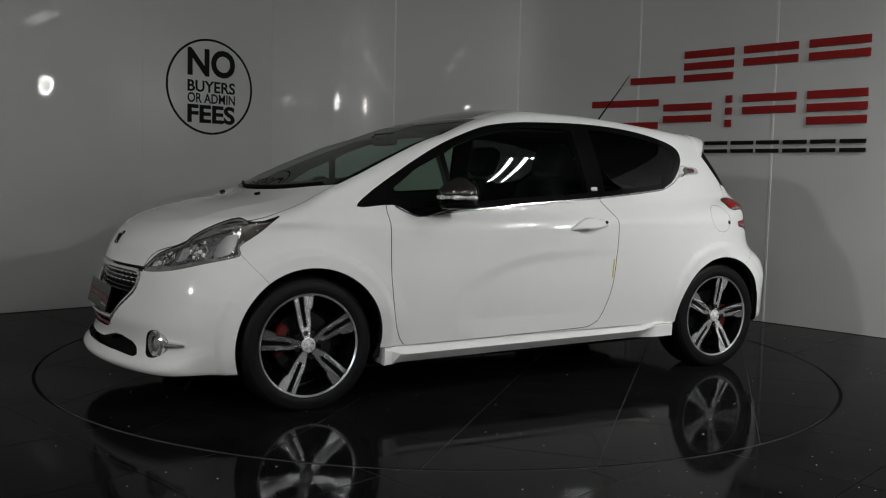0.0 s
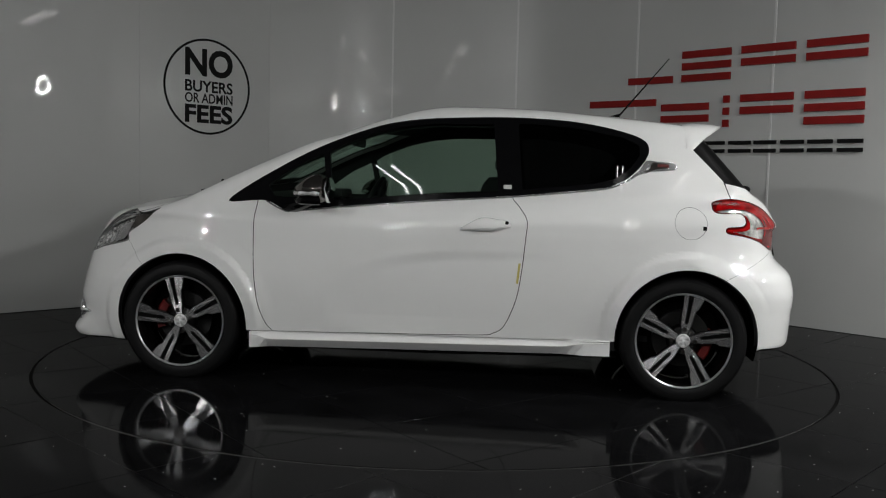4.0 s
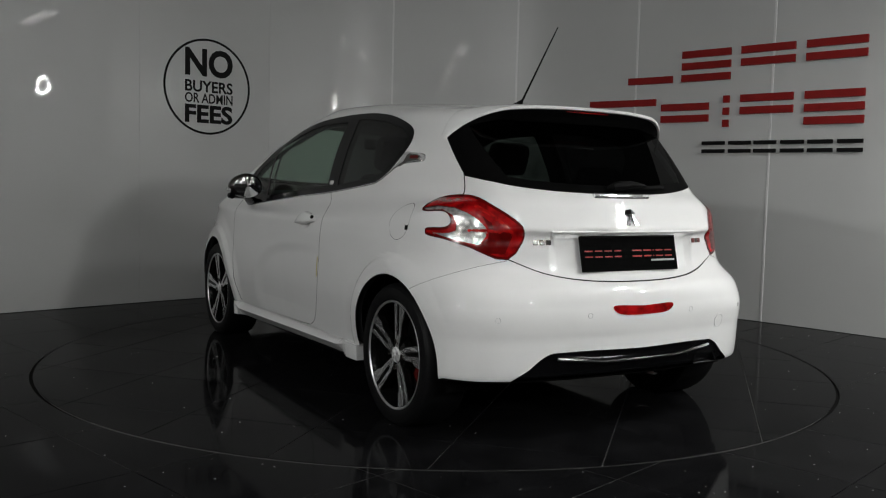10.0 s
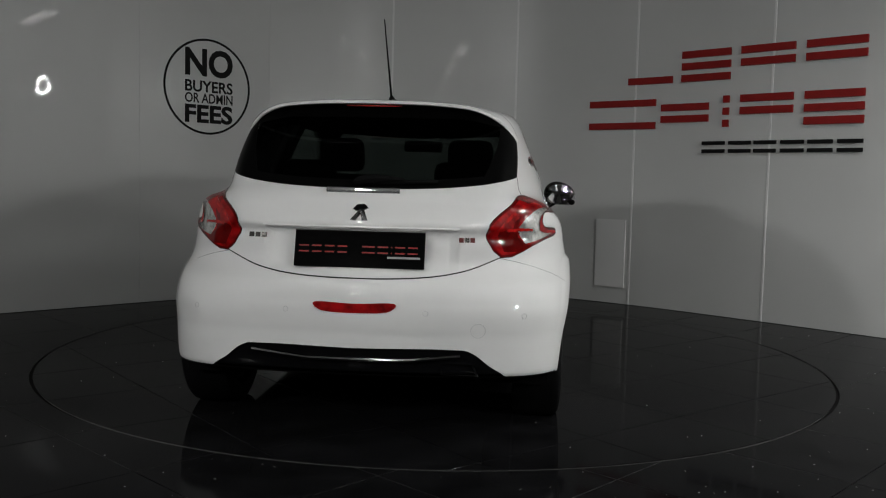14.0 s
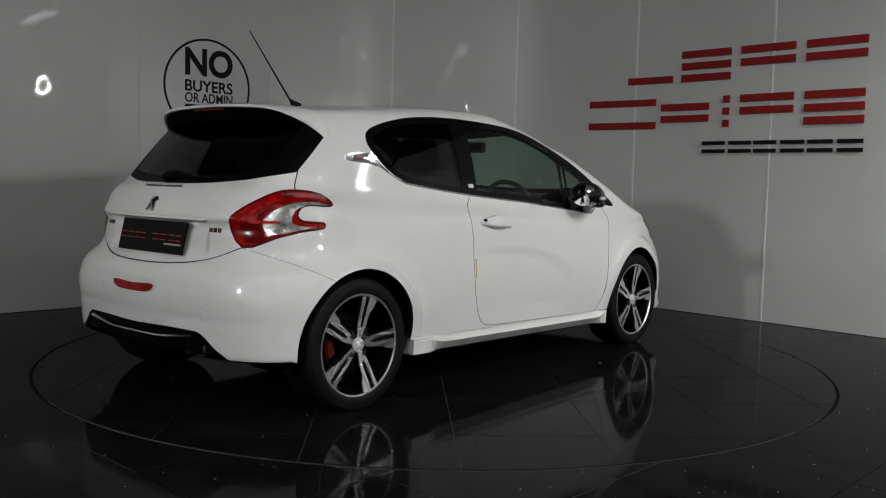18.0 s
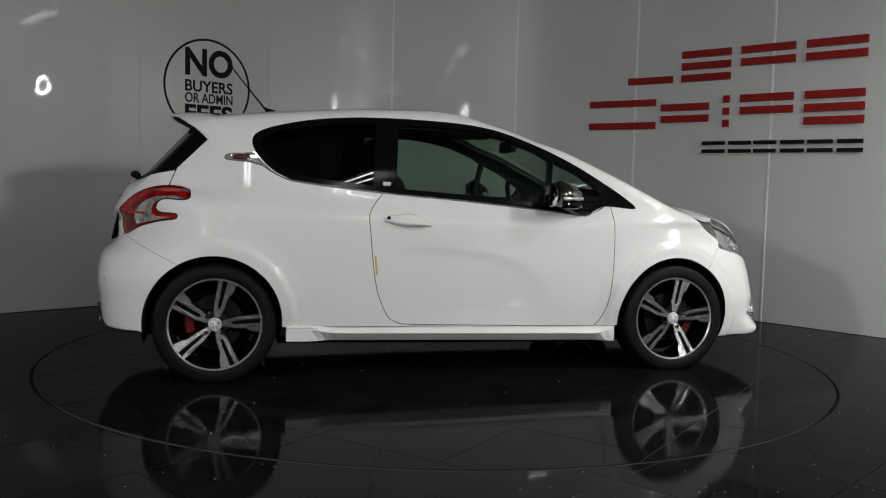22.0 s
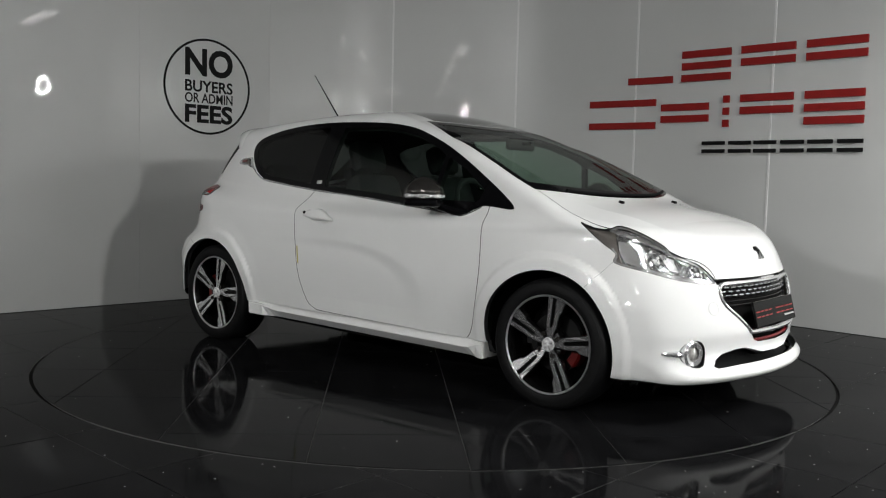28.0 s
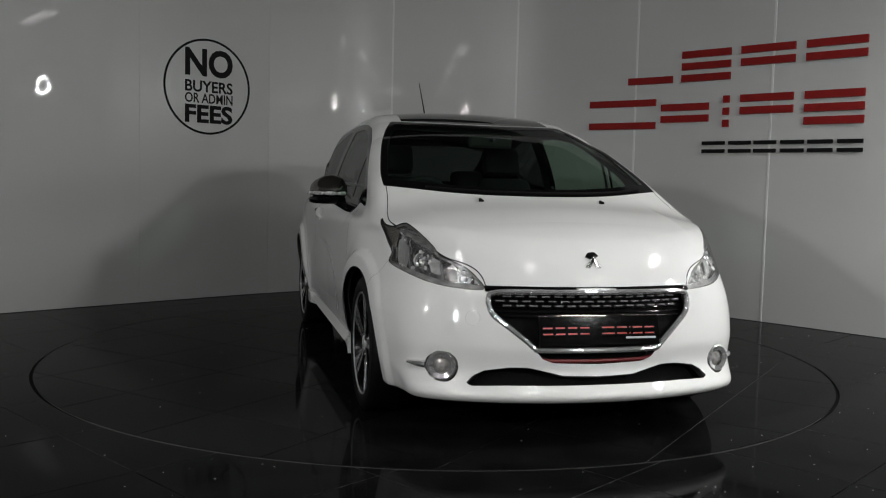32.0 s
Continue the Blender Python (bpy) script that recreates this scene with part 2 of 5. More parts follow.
# ---- cutting the shell into panels ----
def polygon_field(u, v, pts):
    """Signed distance to a closed outline, below zero inside."""
    p = np.array(pts, float)
    q = np.roll(p, -1, 0)
    best, inside = np.full(len(u), 1e9), np.zeros(len(u), bool)
    for (ax, ay), (bx, by) in zip(p, q):
        ex, ey = bx - ax, by - ay
        t = np.clip(((u - ax) * ex + (v - ay) * ey) / (ex * ex + ey * ey + 1e-12), 0, 1)
        best = np.minimum(best, np.hypot(u - ax - t * ex, v - ay - t * ey))
        cross = (ay > v) != (by > v)
        inside ^= cross & (u < ex * (v - ay) / (ey if abs(ey) > 1e-12 else 1e-12) + ax)
    return np.where(inside, -best, best)


class Shell:
    """Triangles that carry a label each and are cut along the zero of any field."""

    def __init__(self, v, tris):
        self.v, self.t, self.label = v, tris, np.full(len(tris), "body", dtype="U24")

    def split(self, field, labels=None):
        """Cuts the triangles of these labels along field = 0."""
        s = field(self.v)
        s = np.where(np.abs(s) < 2e-4, 2e-4, s)
        a = s[self.t]
        mixed = (a.min(1) < 0) & (a.max(1) > 0)
        if labels is not None:
            mixed &= np.isin(self.label, labels)
        if not mixed.any():
            return s
        t, lab = self.t[mixed], self.label[mixed]
        neg = a[mixed] < 0
        lone_neg = neg.sum(1) == 1
        lone = np.where(lone_neg, np.argmax(neg, 1), np.argmin(neg, 1))
        r = np.arange(len(t))
        p, q, w = t[r, lone], t[r, (lone + 1) % 3], t[r, (lone + 2) % 3]
        edges = np.concatenate([np.stack([p, q], 1), np.stack([p, w], 1)])
        key, inv = np.unique(np.sort(edges, 1), axis=0, return_inverse=True)
        inv = inv.ravel()
        f = s[key[:, 0]] / (s[key[:, 0]] - s[key[:, 1]])
        nv = self.v[key[:, 0]] * (1 - f[:, None]) + self.v[key[:, 1]] * f[:, None]
        n0 = len(self.v)
        i, j = n0 + inv[:len(t)], n0 + inv[len(t):]
        self.v = np.concatenate([self.v, nv])
        self.t = np.concatenate([self.t[~mixed], np.stack([p, i, j], 1), np.stack([i, q, w], 1), np.stack([i, w, j], 1)])
        self.label = np.concatenate([self.label[~mixed], lab, lab, lab])
        return np.concatenate([s, np.zeros(len(nv))])

    def mark(self, name, field, labels=("body",), gap=0.0):
        """Labels what lies inside the field; a gap wide opens a joint round it."""
        labels = list(labels)
        if gap:
            self.split(lambda v: field(v) - gap / 2, labels)
        s = self.split(lambda v: field(v) + gap / 2, labels)
        c = self.v[self.t].mean(1)
        f = field(c)
        mine = np.isin(self.label, labels)
        self.label[mine & (f < -gap / 2)] = name
        if gap:
            self.label[mine & (np.abs(f) <= gap / 2)] = "joint"

    def take(self, names, push=0.0, flip=False):
        """Vertices, triangles and normals of these labels, moved by push along the normal."""
        t = self.t[np.isin(self.label, list(names))]
        used, t = np.unique(t, return_inverse=True)
        t = t.reshape(-1, 3)
        v = self.v[used]
        n = body_normals(v)
        v = v + n * push
        return (v, t[:, ::-1], -n) if flip else (v, t, n)


def shell_part(name, data, mat, parent, label="", both=False, mirror=False):
    """A panel cut from the shell: on the left, mirrored to the right, or both halves in one."""
    v, t, n = data
    flipy = np.array([1, -1, 1])
    if both:
        v = v.copy()
        right = v * flipy
        t = np.concatenate([t, t[:, ::-1] + len(v)])
        v, n = np.concatenate([v, right]), np.concatenate([n, n * flipy])
    elif mirror:
        v, t, n = v * flipy, t[:, ::-1], n * flipy
    me = bpy.data.meshes.new(name)
    me.from_pydata(v.tolist(), [], t.tolist())
    me.materials.append(mat)
    me.polygons.foreach_set("use_smooth", [True] * len(t))
    me.normals_split_custom_set_from_vertices(n.tolist())
    me.update()
    ob = new(name, me)
    ob.parent = parent
    return tagged(ob, label)


def on_body(x, y, z, d, far=0.6):
    """The place where a ray from outside, going along d, meets the shell, and the normal there."""
    p, d = np.array([x, y, z], float), np.array(d, float)
    d /= np.linalg.norm(d)
    s = np.linspace(0, far, 1200)
    f = body_field(*(p + s[:, None] * d).T)
    i = int(np.argmax(f < 0))
    h = p + s[i] * d
    n = body_normals(np.array([[h[0], abs(h[1]), h[2]]]))[0]
    return Vector(h), Vector((n[0], n[1] if h[1] >= 0 else -n[1], n[2]))


def seat_on(place, normal, up=(0, 0, 1)):
    """A pose with z along the normal and y as near to up as it goes."""
    z = Vector(normal).normalized()
    x = Vector(up).cross(z).normalized()
    m = Matrix((x, z.cross(x), z)).transposed().to_4x4()
    m.translation = place
    return m


# ---- the room ----
WALL_LINE = [(-5.6, -1.23), (-4.4, -0.07), (-3.212, 1.08), (-2.242, 2.015), (-1.309, 2.825), (-0.49, 3.17), (0.693, 3.07), (1.683, 2.438), (2.563, 1.602), (3.224, 0.918), (4.2, -0.13), (5.6, -1.66)]
WL = spline(WALL_LINE, 24)
WS = 0.0284 + np.concatenate([[0], np.cumsum(np.hypot(*np.diff(WL, axis=0).T))])


def wall_at(s, out=0.0):
    """The wall's face at s metres along it from its left end, out metres into the room: x, y and the way along it."""
    x, y = np.interp(s, WS, WL[:, 0]), np.interp(s, WS, WL[:, 1])
    dx, dy = (np.interp(s + 0.05, WS, WL[:, i]) - np.interp(s - 0.05, WS, WL[:, i]) for i in (0, 1))
    k = math.hypot(dx, dy)
    return x + dy / k * out, y - dx / k * out, math.atan2(dy, dx)


def wall_slab(s0, s1, z0, z1, back, face, n=14, bevel=0.0):
    """A slab that follows the wall's curve between two depths."""
    bm = bmesh.new()
    rows = []
    for s in np.linspace(s0, s1, n):
        edge = bevel if s in (s0, s1) else 0
        xf, yf, _ = wall_at(s, face - edge)
        xb, yb, _ = wall_at(s, back)
        rows.append([bm.verts.new(p) for p in ((xf, yf, z0), (xf, yf, z1), (xb, yb, z1), (xb, yb, z0))])
    for a, b in zip(rows, rows[1:]):
        for i in range(4):
            bm.faces.new((a[i], b[i], b[(i + 1) % 4], a[(i + 1) % 4]))
    bm.faces.new(rows[0])
    bm.faces.new(rows[-1])
    bmesh.ops.recalc_face_normals(bm, faces=bm.faces)
    return bm


def on_wall(s, z, out=0.0):
    """A pose on the wall's face: x along it, y up, z out into the room."""
    x, y, a = wall_at(s, out)
    return pose(x, y, z, 90, 0, math.degrees(a))


wall_back = tagged(part("wall_back", wall_slab(0.0, WS[-1], 0.0, CEILING, -0.12, -0.012, 90), CEIL, smooth=True), kind="structure")
SEAMS = [0.0, 0.84, 2.04, 3.24, 4.44, 5.64, 6.844, 8.028, 9.212, 10.427, 11.63, 12.83, 14.03, WS[-1]]
for s0, s1 in zip(SEAMS, SEAMS[1:]):
    gap = 0.003 if s0 > 6 else 0.0006
    part("wall_panel", wall_slab(s0 + gap, s1 - gap, 0.004, CEILING - 0.004, -0.010, 0.0, 16, 0.0015), WALL, wall_back, smooth=True)
for s0 in SEAMS[6:11]:
    x, y, a = wall_at(s0, 0.0)
    strip_bm = box(-0.009, 0.009, -0.0035, 0.004, 0.004, CEILING - 0.01, 0.0015)
    o = part("joint_strip", strip_bm, WALL_TRIM, wall_back, "pale grey joint strip")
    o.matrix_basis = pose(x, y, 0, 0, 0, math.degrees(a))
hatch = part("access_hatch", wall_slab(8.88, 9.168, 0.15, 0.75, -0.004, 0.014, 6, 0.003), WALL_TRIM, wall_back, "flush access hatch", True)
# the rest of the hall behind the camera
for nm, m in (("wall_left", (-5.72, -5.6, -14.0, -1.27)), ("wall_side", (5.6, 11.12, -1.66, -1.54)), ("wall_right", (11.0, 11.12, -14.0, -1.66)), ("wall_rear", (-5.72, 11.12, -14.12, -14.0))):
    tagged(part(nm, box(m[0], m[1], m[2], m[3], 0.0, CEILING), HALL), kind="structure")
tagged(part("ceiling", box(-5.8, 11.2, -14.2, 3.4, CEILING, CEILING + 0.1), CEIL), kind="structure")

# ceiling fittings: a shallow tray with two tubes
for lx, ly, lr in LAMPS:
    tray = tagged(new("ceiling_light"), "twin-tube fluorescent fitting on the dark ceiling", "ceiling light", "ceiling lights")
    tray.location, tray.rotation_euler = (lx, ly, CEILING), (0, 0, radians(lr))
    part("tray", box(-0.16, 0.16, -0.78, 0.78, -0.05, 0.0, 0.008), HALL, tray)
    for dx in (-0.075, 0.075):
        bm = sweep([(dx, -0.75, -0.068), (dx, 0.75, -0.068)], 0.013, 10)
        part("tube", bm, TUBE, tray)
for place, target, glow in RINGS:
    ring = tagged(new("ring_lamp"), "round white ring lamp on a black stem", "lamp", "ring lamps")
    ring.matrix_basis = look(place, target)
    bm = lathe([(0.105, -0.006), (0.105, -0.012), (0.165, -0.012), (0.165, -0.006)], 48, "z")
    part("ring_diffuser", bm, glow, ring)
    part("ring_body", lathe([(0.10, -0.012), (0.10, 0.02), (0.17, 0.02), (0.17, -0.012), (0.166, -0.004), (0.104, -0.004)], 48, "z"), BLACK_MATT, ring)
    stem = part("stem", sweep([(0, 0.17, 0.01), (0, CEILING - place[2], 0.01)], 0.012), BLACK_MATT, ring)

# wall decal on the left: ring and four lines
decal = tagged(new("wall_decal"), "black vinyl circle with a four-line notice on the grey wall", "wall sign")
DECAL_S, DECAL_Z = 5.042, 1.800


def bend(v):
    """A point of the decal's flat layout, laid onto the curved wall."""
    x, y, _ = wall_at(DECAL_S + v[0], 0.0008 + v[2])
    return (x, y, DECAL_Z + v[1])


ring_bm = lathe([(0.383, 0.0), (0.383, 0.0015), (0.402, 0.0015), (0.402, 0.0)], 96, "z")
for v in ring_bm.verts:
    v.co = bend(v.co)
part("decal_ring", ring_bm, INK, decal)


def text_line(words, cx, cy, w, h, parent, mat, bold=0.02):
    data = bpy.data.curves.new("lettering", "FONT")
    data.body, data.align_x, data.align_y, data.extrude, data.offset = words, "CENTER", "CENTER", 0.001, bold
    data.resolution_u = 4
    ob = new("lettering", data)
    bpy.context.view_layer.update()
    me = bpy.data.meshes.new_from_object(ob.evaluated_get(bpy.context.evaluated_depsgraph_get()))
    bpy.data.objects.remove(ob)
    co = np.array([v.co[:] for v in me.vertices])
    lo, hi = co.min(0), co.max(0)
    for v in me.vertices:
        v.co = bend((cx + (v.co.x - (lo[0] + hi[0]) / 2) * w / (hi[0] - lo[0]), cy + (v.co.y - (lo[1] + hi[1]) / 2) * h / (hi[1] - lo[1]), 0.0005 + (v.co.z + 0.001) * 0.5))
    me.materials.append(mat)
    line = new("lettering", me)
    line.parent = parent
    return line


text_line("NO", 0.012, 0.200, 0.445, 0.235, decal, INK, 0.035)
text_line("BUYERS", 0.012, 0.001, 0.445, 0.098, decal, INK, 0.025)
text_line("OR ADMIN", 0.012, -0.098, 0.445, 0.083, decal, INK, 0.018)
text_line("FEES", 0.012, -0.230, 0.445, 0.155, decal, INK, 0.035)

# raised sign on the right: plain bars in the sign's colours
sign = tagged(new("raised_sign"), "raised wall sign of red and black acrylic bars", "wall sign")


def sign_bar(s0, s1, z0, z1, mat, depth=0.02):
    part("red_bar" if mat is RED else "black_bar", wall_slab(s0, s1, z0, z1, 0.001, depth, 5, 0.001), mat, sign)


for s0, s1, rows in ((9.143, 9.558, (0,)), (9.642, 10.077, (0, 1, 2)), (10.165, 10.603, (1, 2)), (10.688, 11.137, (1, 2))):
    for r in rows:
        sign_bar(s0, s1, 1.928 + 0.097 * r, 1.928 + 0.097 * r + 0.058, RED)
for s0, s1, rows in ((8.775, 9.411, (0, 2)), (9.464, 9.899, (0.5, 1.5)), (10.027, 10.079, (0, 1, 2)), (10.174, 10.604, (1, 2)), (10.692, 11.135, (0, 1, 2))):
    for r in rows:
        sign_bar(s0, s1, 1.546 + 0.097 * r, 1.546 + 0.097 * r + 0.058, RED)
for s0, s1 in ((9.854, 10.054), (10.088, 10.276), (10.302, 10.484), (10.519, 10.702), (10.730, 10.920), (10.953, 11.139)):
    for z0 in (1.337, 1.402):
        sign_bar(s0, s1, z0, z0 + 0.030, INK, 0.018)

# ---- the floor: polished tiles round a turntable of the same tiles ----
TABLE_R, TILE_SIZE = 2.254, 0.6
tagged(part("floor", box(-5.8, 11.2, -14.2, 3.4, -0.06, -0.012), GROUT), kind="structure")
floor_ob = bpy.data.objects["floor"]
turntable = tagged(new("turntable"), "round turntable of polished black floor tiles", "turntable")
part("table_bed", lathe([(0.0, -0.0025), (TABLE_R - 0.012, -0.0025), (TABLE_R - 0.012, -0.011), (0.0, -0.011)], 128, "z"), GROUT, turntable)
part("floor_rim", lathe([(TABLE_R + 0.30, -0.0025), (TABLE_R + 0.012, -0.0025), (TABLE_R + 0.012, -0.0115)], 128, "z"), GROUT, floor_ob)
part("table_gap", lathe([(TABLE_R - 0.03, -0.0105), (TABLE_R + 0.03, -0.0105)], 128, "z"), BLACK_MATT, floor_ob)


def clip_round(pts, radius):
    """A convex outline's part inside the circle, by the half-planes of a 160-gon."""
    poly = [np.array(p, float) for p in pts]
    for a in np.arange(160) * 2 * math.pi / 160:
        n, out = np.array([math.cos(a), math.sin(a)]), []
        for p, q in zip(poly, poly[1:] + poly[:1]):
            dp, dq = p @ n - radius, q @ n - radius
            if dp <= 0:
                out.append(p)
            if dp * dq < 0:
                out.append(p + (q - p) * dp / (dp - dq))
        poly = out
        if len(poly) < 3:
            return []
    return poly


def slab(pts, top, thick, edge=0.0012):
    """A flat piece with a small arris."""
    c = np.mean(pts, 0)
    inner = [p + (c - p) / max(np.linalg.norm(c - p), 1e-6) * edge for p in pts]
    n = len(pts)
    verts = [(*p, top) for p in inner] + [(*p, top - edge) for p in pts] + [(*p, top - thick) for p in pts]
    faces = [tuple(range(n))]
    for a in (0, n):
        faces += [(a + i, a + n + i, a + n + (i + 1) % n, a + (i + 1) % n) for i in range(n)]
    return verts, faces


def tile_grid(angle, du, dv, reach):
    """Square tiles of a grid turned by angle degrees, as four corners each."""
    a = math.radians(angle)
    u, v = np.array([math.cos(a), math.sin(a)]), np.array([-math.sin(a), math.cos(a)])
    g = 0.0016
    for i in range(-reach, reach):
        for j in range(-reach, reach):
            x0, y0 = i * TILE_SIZE + du, j * TILE_SIZE + dv
            yield [(x0 + a_) * u + (y0 + b_) * v for a_, b_ in ((g, g), (TILE_SIZE - g, g), (TILE_SIZE - g, TILE_SIZE - g), (g, TILE_SIZE - g))]


for corners in tile_grid(43.3, 0.0, 0.0, 5):
    inside = clip_round(corners, TABLE_R - 0.008)
    if len(inside) > 2:
        part_me = mesh_of("tile", *slab(inside, 0.0, 0.002), TILE)
        o = new("tile", part_me)
        o.parent = turntable

far = [[], []]
for corners in tile_grid(46.3, -1.22, -2.07, 24):
    c = np.mean(corners, 0)
    if not (-5.7 < c[0] < 10.9 and -14.1 < c[1] < 3.3):
        continue
    d = [np.hypot(*p) for p in corners]
    near = abs(c[0]) < 3.6 and -2.9 < c[1]
    if max(d) < TABLE_R:
        continue
    if min(d) > TABLE_R + 0.05 and np.hypot(*c) > TABLE_R + 0.3:
        pts = corners
        verts, faces = slab(pts, 0.0, 0.010)
    else:
        # a tile cut round the table's edge
        k = 24
        p0, pu, pv = corners[0], corners[1] - corners[0], corners[3] - corners[0]
        grid = np.array([[*(p0 + pu * i / k + pv * j / k), 0.0] for i in range(k + 1) for j in range(k + 1)])
        tris = []
        for i in range(k):
            for j in range(k):
                a = i * (k + 1) + j
                tris += [(a, a + k + 1, a + k + 2), (a, a + k + 2, a + 1)]
        cutter = Shell(grid, np.array(tris))
        cutter.mark("tile", lambda v: TABLE_R + 0.009 - np.hypot(v[:, 0], v[:, 1]))
        t = cutter.t[cutter.label == "tile"]
        if not len(t):
            continue
        used, t = np.unique(t, return_inverse=True)
        verts, faces = cutter.v[used].tolist(), t.reshape(-1, 3).tolist()
    if near:
        o = new("tile", mesh_of("tile", verts, faces, TILE))
        o.parent = floor_ob
    else:
        n0 = len(far[0])
        far[0].extend(verts)
        far[1].extend([tuple(i + n0 for i in f) for f in faces])
if far[0]:
    o = tagged(new("tiles_behind", mesh_of("tiles_behind", far[0], far[1], TILE)), kind="stuff")
    o.parent = floor_ob

# bright grains of dust on the polish
rng = random.Random(5)


def specks(name, spots, parent, label):
    bm = bmesh.new()
    for x, y, r in spots:
        bm.faces.new([bm.verts.new((x + r * math.cos(a), y + r * math.sin(a) * 0.8, 0.0012)) for a in np.arange(6) * math.pi / 3])
    o = part(name, bm, DUST, parent)
    return tagged(o, label, kind="stuff")


spots = []
while len(spots) < 200:
    x, y = rng.uniform(-2.4, 3.0), rng.uniform(-2.6, 1.2)
    if math.hypot(x, y) > TABLE_R + 0.02 and rng.random() < (0.9 if x > 0 else 0.3):
        spots.append((x, y, rng.uniform(0.0012, 0.0040)))
specks("dust_specks", spots, floor_ob, "")
spots = []
while len(spots) < 120:
    x, y = rng.uniform(-2.2, 2.2), rng.uniform(-2.2, 2.2)
    if math.hypot(x, y) < TABLE_R - 0.05:
        spots.append((x, y, rng.uniform(0.0014, 0.0046)))
specks("table_specks", spots, turntable, "")


# ---- the car ----
GLASS_CLEAR = material("clear_tinted_glass", (0.53, 0.645, 0.575), 0.0, Transmission_Weight=1.0, IOR=1.0)
LENS = material("clear_lens", (0.97, 0.97, 0.97), 0.0, Transmission_Weight=1.0, IOR=1.0)
GLASS_DARK = material("dark_privacy_glass", (0.075, 0.08, 0.08), 0.0, Transmission_Weight=1.0, IOR=1.0)
GLASS_ROOF = material("black_roof_glass", (0.004, 0.004, 0.005), 0.03, Coat_Weight=0.5)
for gm in (GLASS_CLEAR, GLASS_DARK, LENS):
    # a thin pane: straight through with its tint, and a mirror by Fresnel
    nt = gm.node_tree
    tint = nt.nodes["Principled BSDF"].inputs["Base Color"].default_value[:]
    out = nt.nodes["Material Output"]
    tr, gl, mix, lw, pw, ma = (nt.nodes.new(k) for k in ("ShaderNodeBsdfTransparent", "ShaderNodeBsdfGlossy", "ShaderNodeMixShader", "ShaderNodeLayerWeight", "ShaderNodeMath", "ShaderNodeMath"))
    tr.inputs[0].default_value = tint
    gl.inputs["Roughness"].default_value = 0.01
    lw.inputs[0].default_value = 0.5
    pw.operation, ma.operation = "POWER", "MULTIPLY_ADD"
    pw.inputs[1].default_value, ma.inputs[1].default_value, ma.inputs[2].default_value = 4.5, 0.55, 0.04
    nt.links.new(lw.outputs["Facing"], pw.inputs[0])
    nt.links.new(pw.outputs[0], ma.inputs[0])
    nt.links.new(ma.outputs[0], mix.inputs[0])
    nt.links.new(tr.outputs[0], mix.inputs[1])
    nt.links.new(gl.outputs[0], mix.inputs[2])
    nt.links.new(mix.outputs[0], out.inputs[0])
RED_LENS = vary(material("red_lamp_plastic", (0.26, 0.003, 0.004), 0.25, Coat_Weight=0.25, Coat_Roughness=0.02, Specular_IOR_Level=0.15), 22, 0.6, bump=0.5, bump_scale=55)
DARK_RED = vary(material("dark_red_lamp_plastic", (0.11, 0.002, 0.002), 0.15, Coat_Weight=0.3, Coat_Roughness=0.02, Specular_IOR_Level=0.3), 25, 0.3)
REFLECTOR = vary(material("silver_reflector", (0.80, 0.80, 0.80), 0.18, 0.62), 45, 0.25, bump=0.7, bump_scale=70)
SMOKE = vary(material("satin_lamp_housing", (0.34, 0.34, 0.335), 0.22, 0.5), 18, 0.5, bump=0.6, bump_scale=45)
BRIGHT_RED = vary(material("bright_red_plastic", (0.40, 0.008, 0.007), 0.15, Coat_Weight=0.4), 45, 0.6)
COVER = vary(material("brown_lamp_cover", (0.11, 0.10, 0.09), 0.18, 0.5), 20, 0.3)
BRIGHT = material("polished_silver", (0.85, 0.85, 0.85), 0.25, 0.2)
SATIN = vary(material("satin_silver", (0.40, 0.40, 0.40), 0.25, 0.6), 12, 0.15)
FACETS = vary(material("faceted_chrome", (0.80, 0.80, 0.80), 0.16, 0.3), 52, 0.75)
DARK_FACETS = vary(material("fluted_lamp_glass", (0.62, 0.62, 0.62), 0.10, 0.9), 70, 0.8, bump=0.9, bump_scale=60)
nt = FACETS.node_tree
cells, push_ = nt.nodes.new("ShaderNodeTexVoronoi"), nt.nodes.new("ShaderNodeBump")
place_ = nt.nodes.new("ShaderNodeTexCoord")
cells.inputs["Scale"].default_value = 62
push_.inputs["Strength"].default_value, push_.inputs["Distance"].default_value = 0.7, 0.004
nt.links.new(place_.outputs["Object"], cells.inputs["Vector"])
nt.links.new(cells.outputs["Distance"], push_.inputs["Height"])
nt.links.new(push_.outputs[0], nt.nodes["Principled BSDF"].inputs["Normal"])
# turned spokes: the fine grooves run round the wheel
BRUSHED = material("turned_alloy", (0.90, 0.90, 0.91), 0.25, 0.94, Anisotropic=0.85)
nt = BRUSHED.node_tree
radial = nt.nodes.new("ShaderNodeVectorTransform")
radial.vector_type, radial.convert_from, radial.convert_to = "VECTOR", "OBJECT", "WORLD"
radial.inputs[0].default_value = (0, 0, 1)
nt.links.new(radial.outputs[0], nt.nodes["Principled BSDF"].inputs["Tangent"])
CABIN = vary(material("black_cabin_trim", (0.012, 0.012, 0.013), 0.7), 30, 0.2)
CLOTH = vary(material("dark_seat_cloth", (0.008, 0.008, 0.009), 0.9), 120, 0.3)
ALLOY = vary(material("machined_alloy", (0.74, 0.74, 0.75), 0.3, 0.85), 30, 0.05)
DARK_ALLOY = material("black_alloy", (0.004, 0.004, 0.004), 0.2, 0.0, Specular_IOR_Level=0.25)
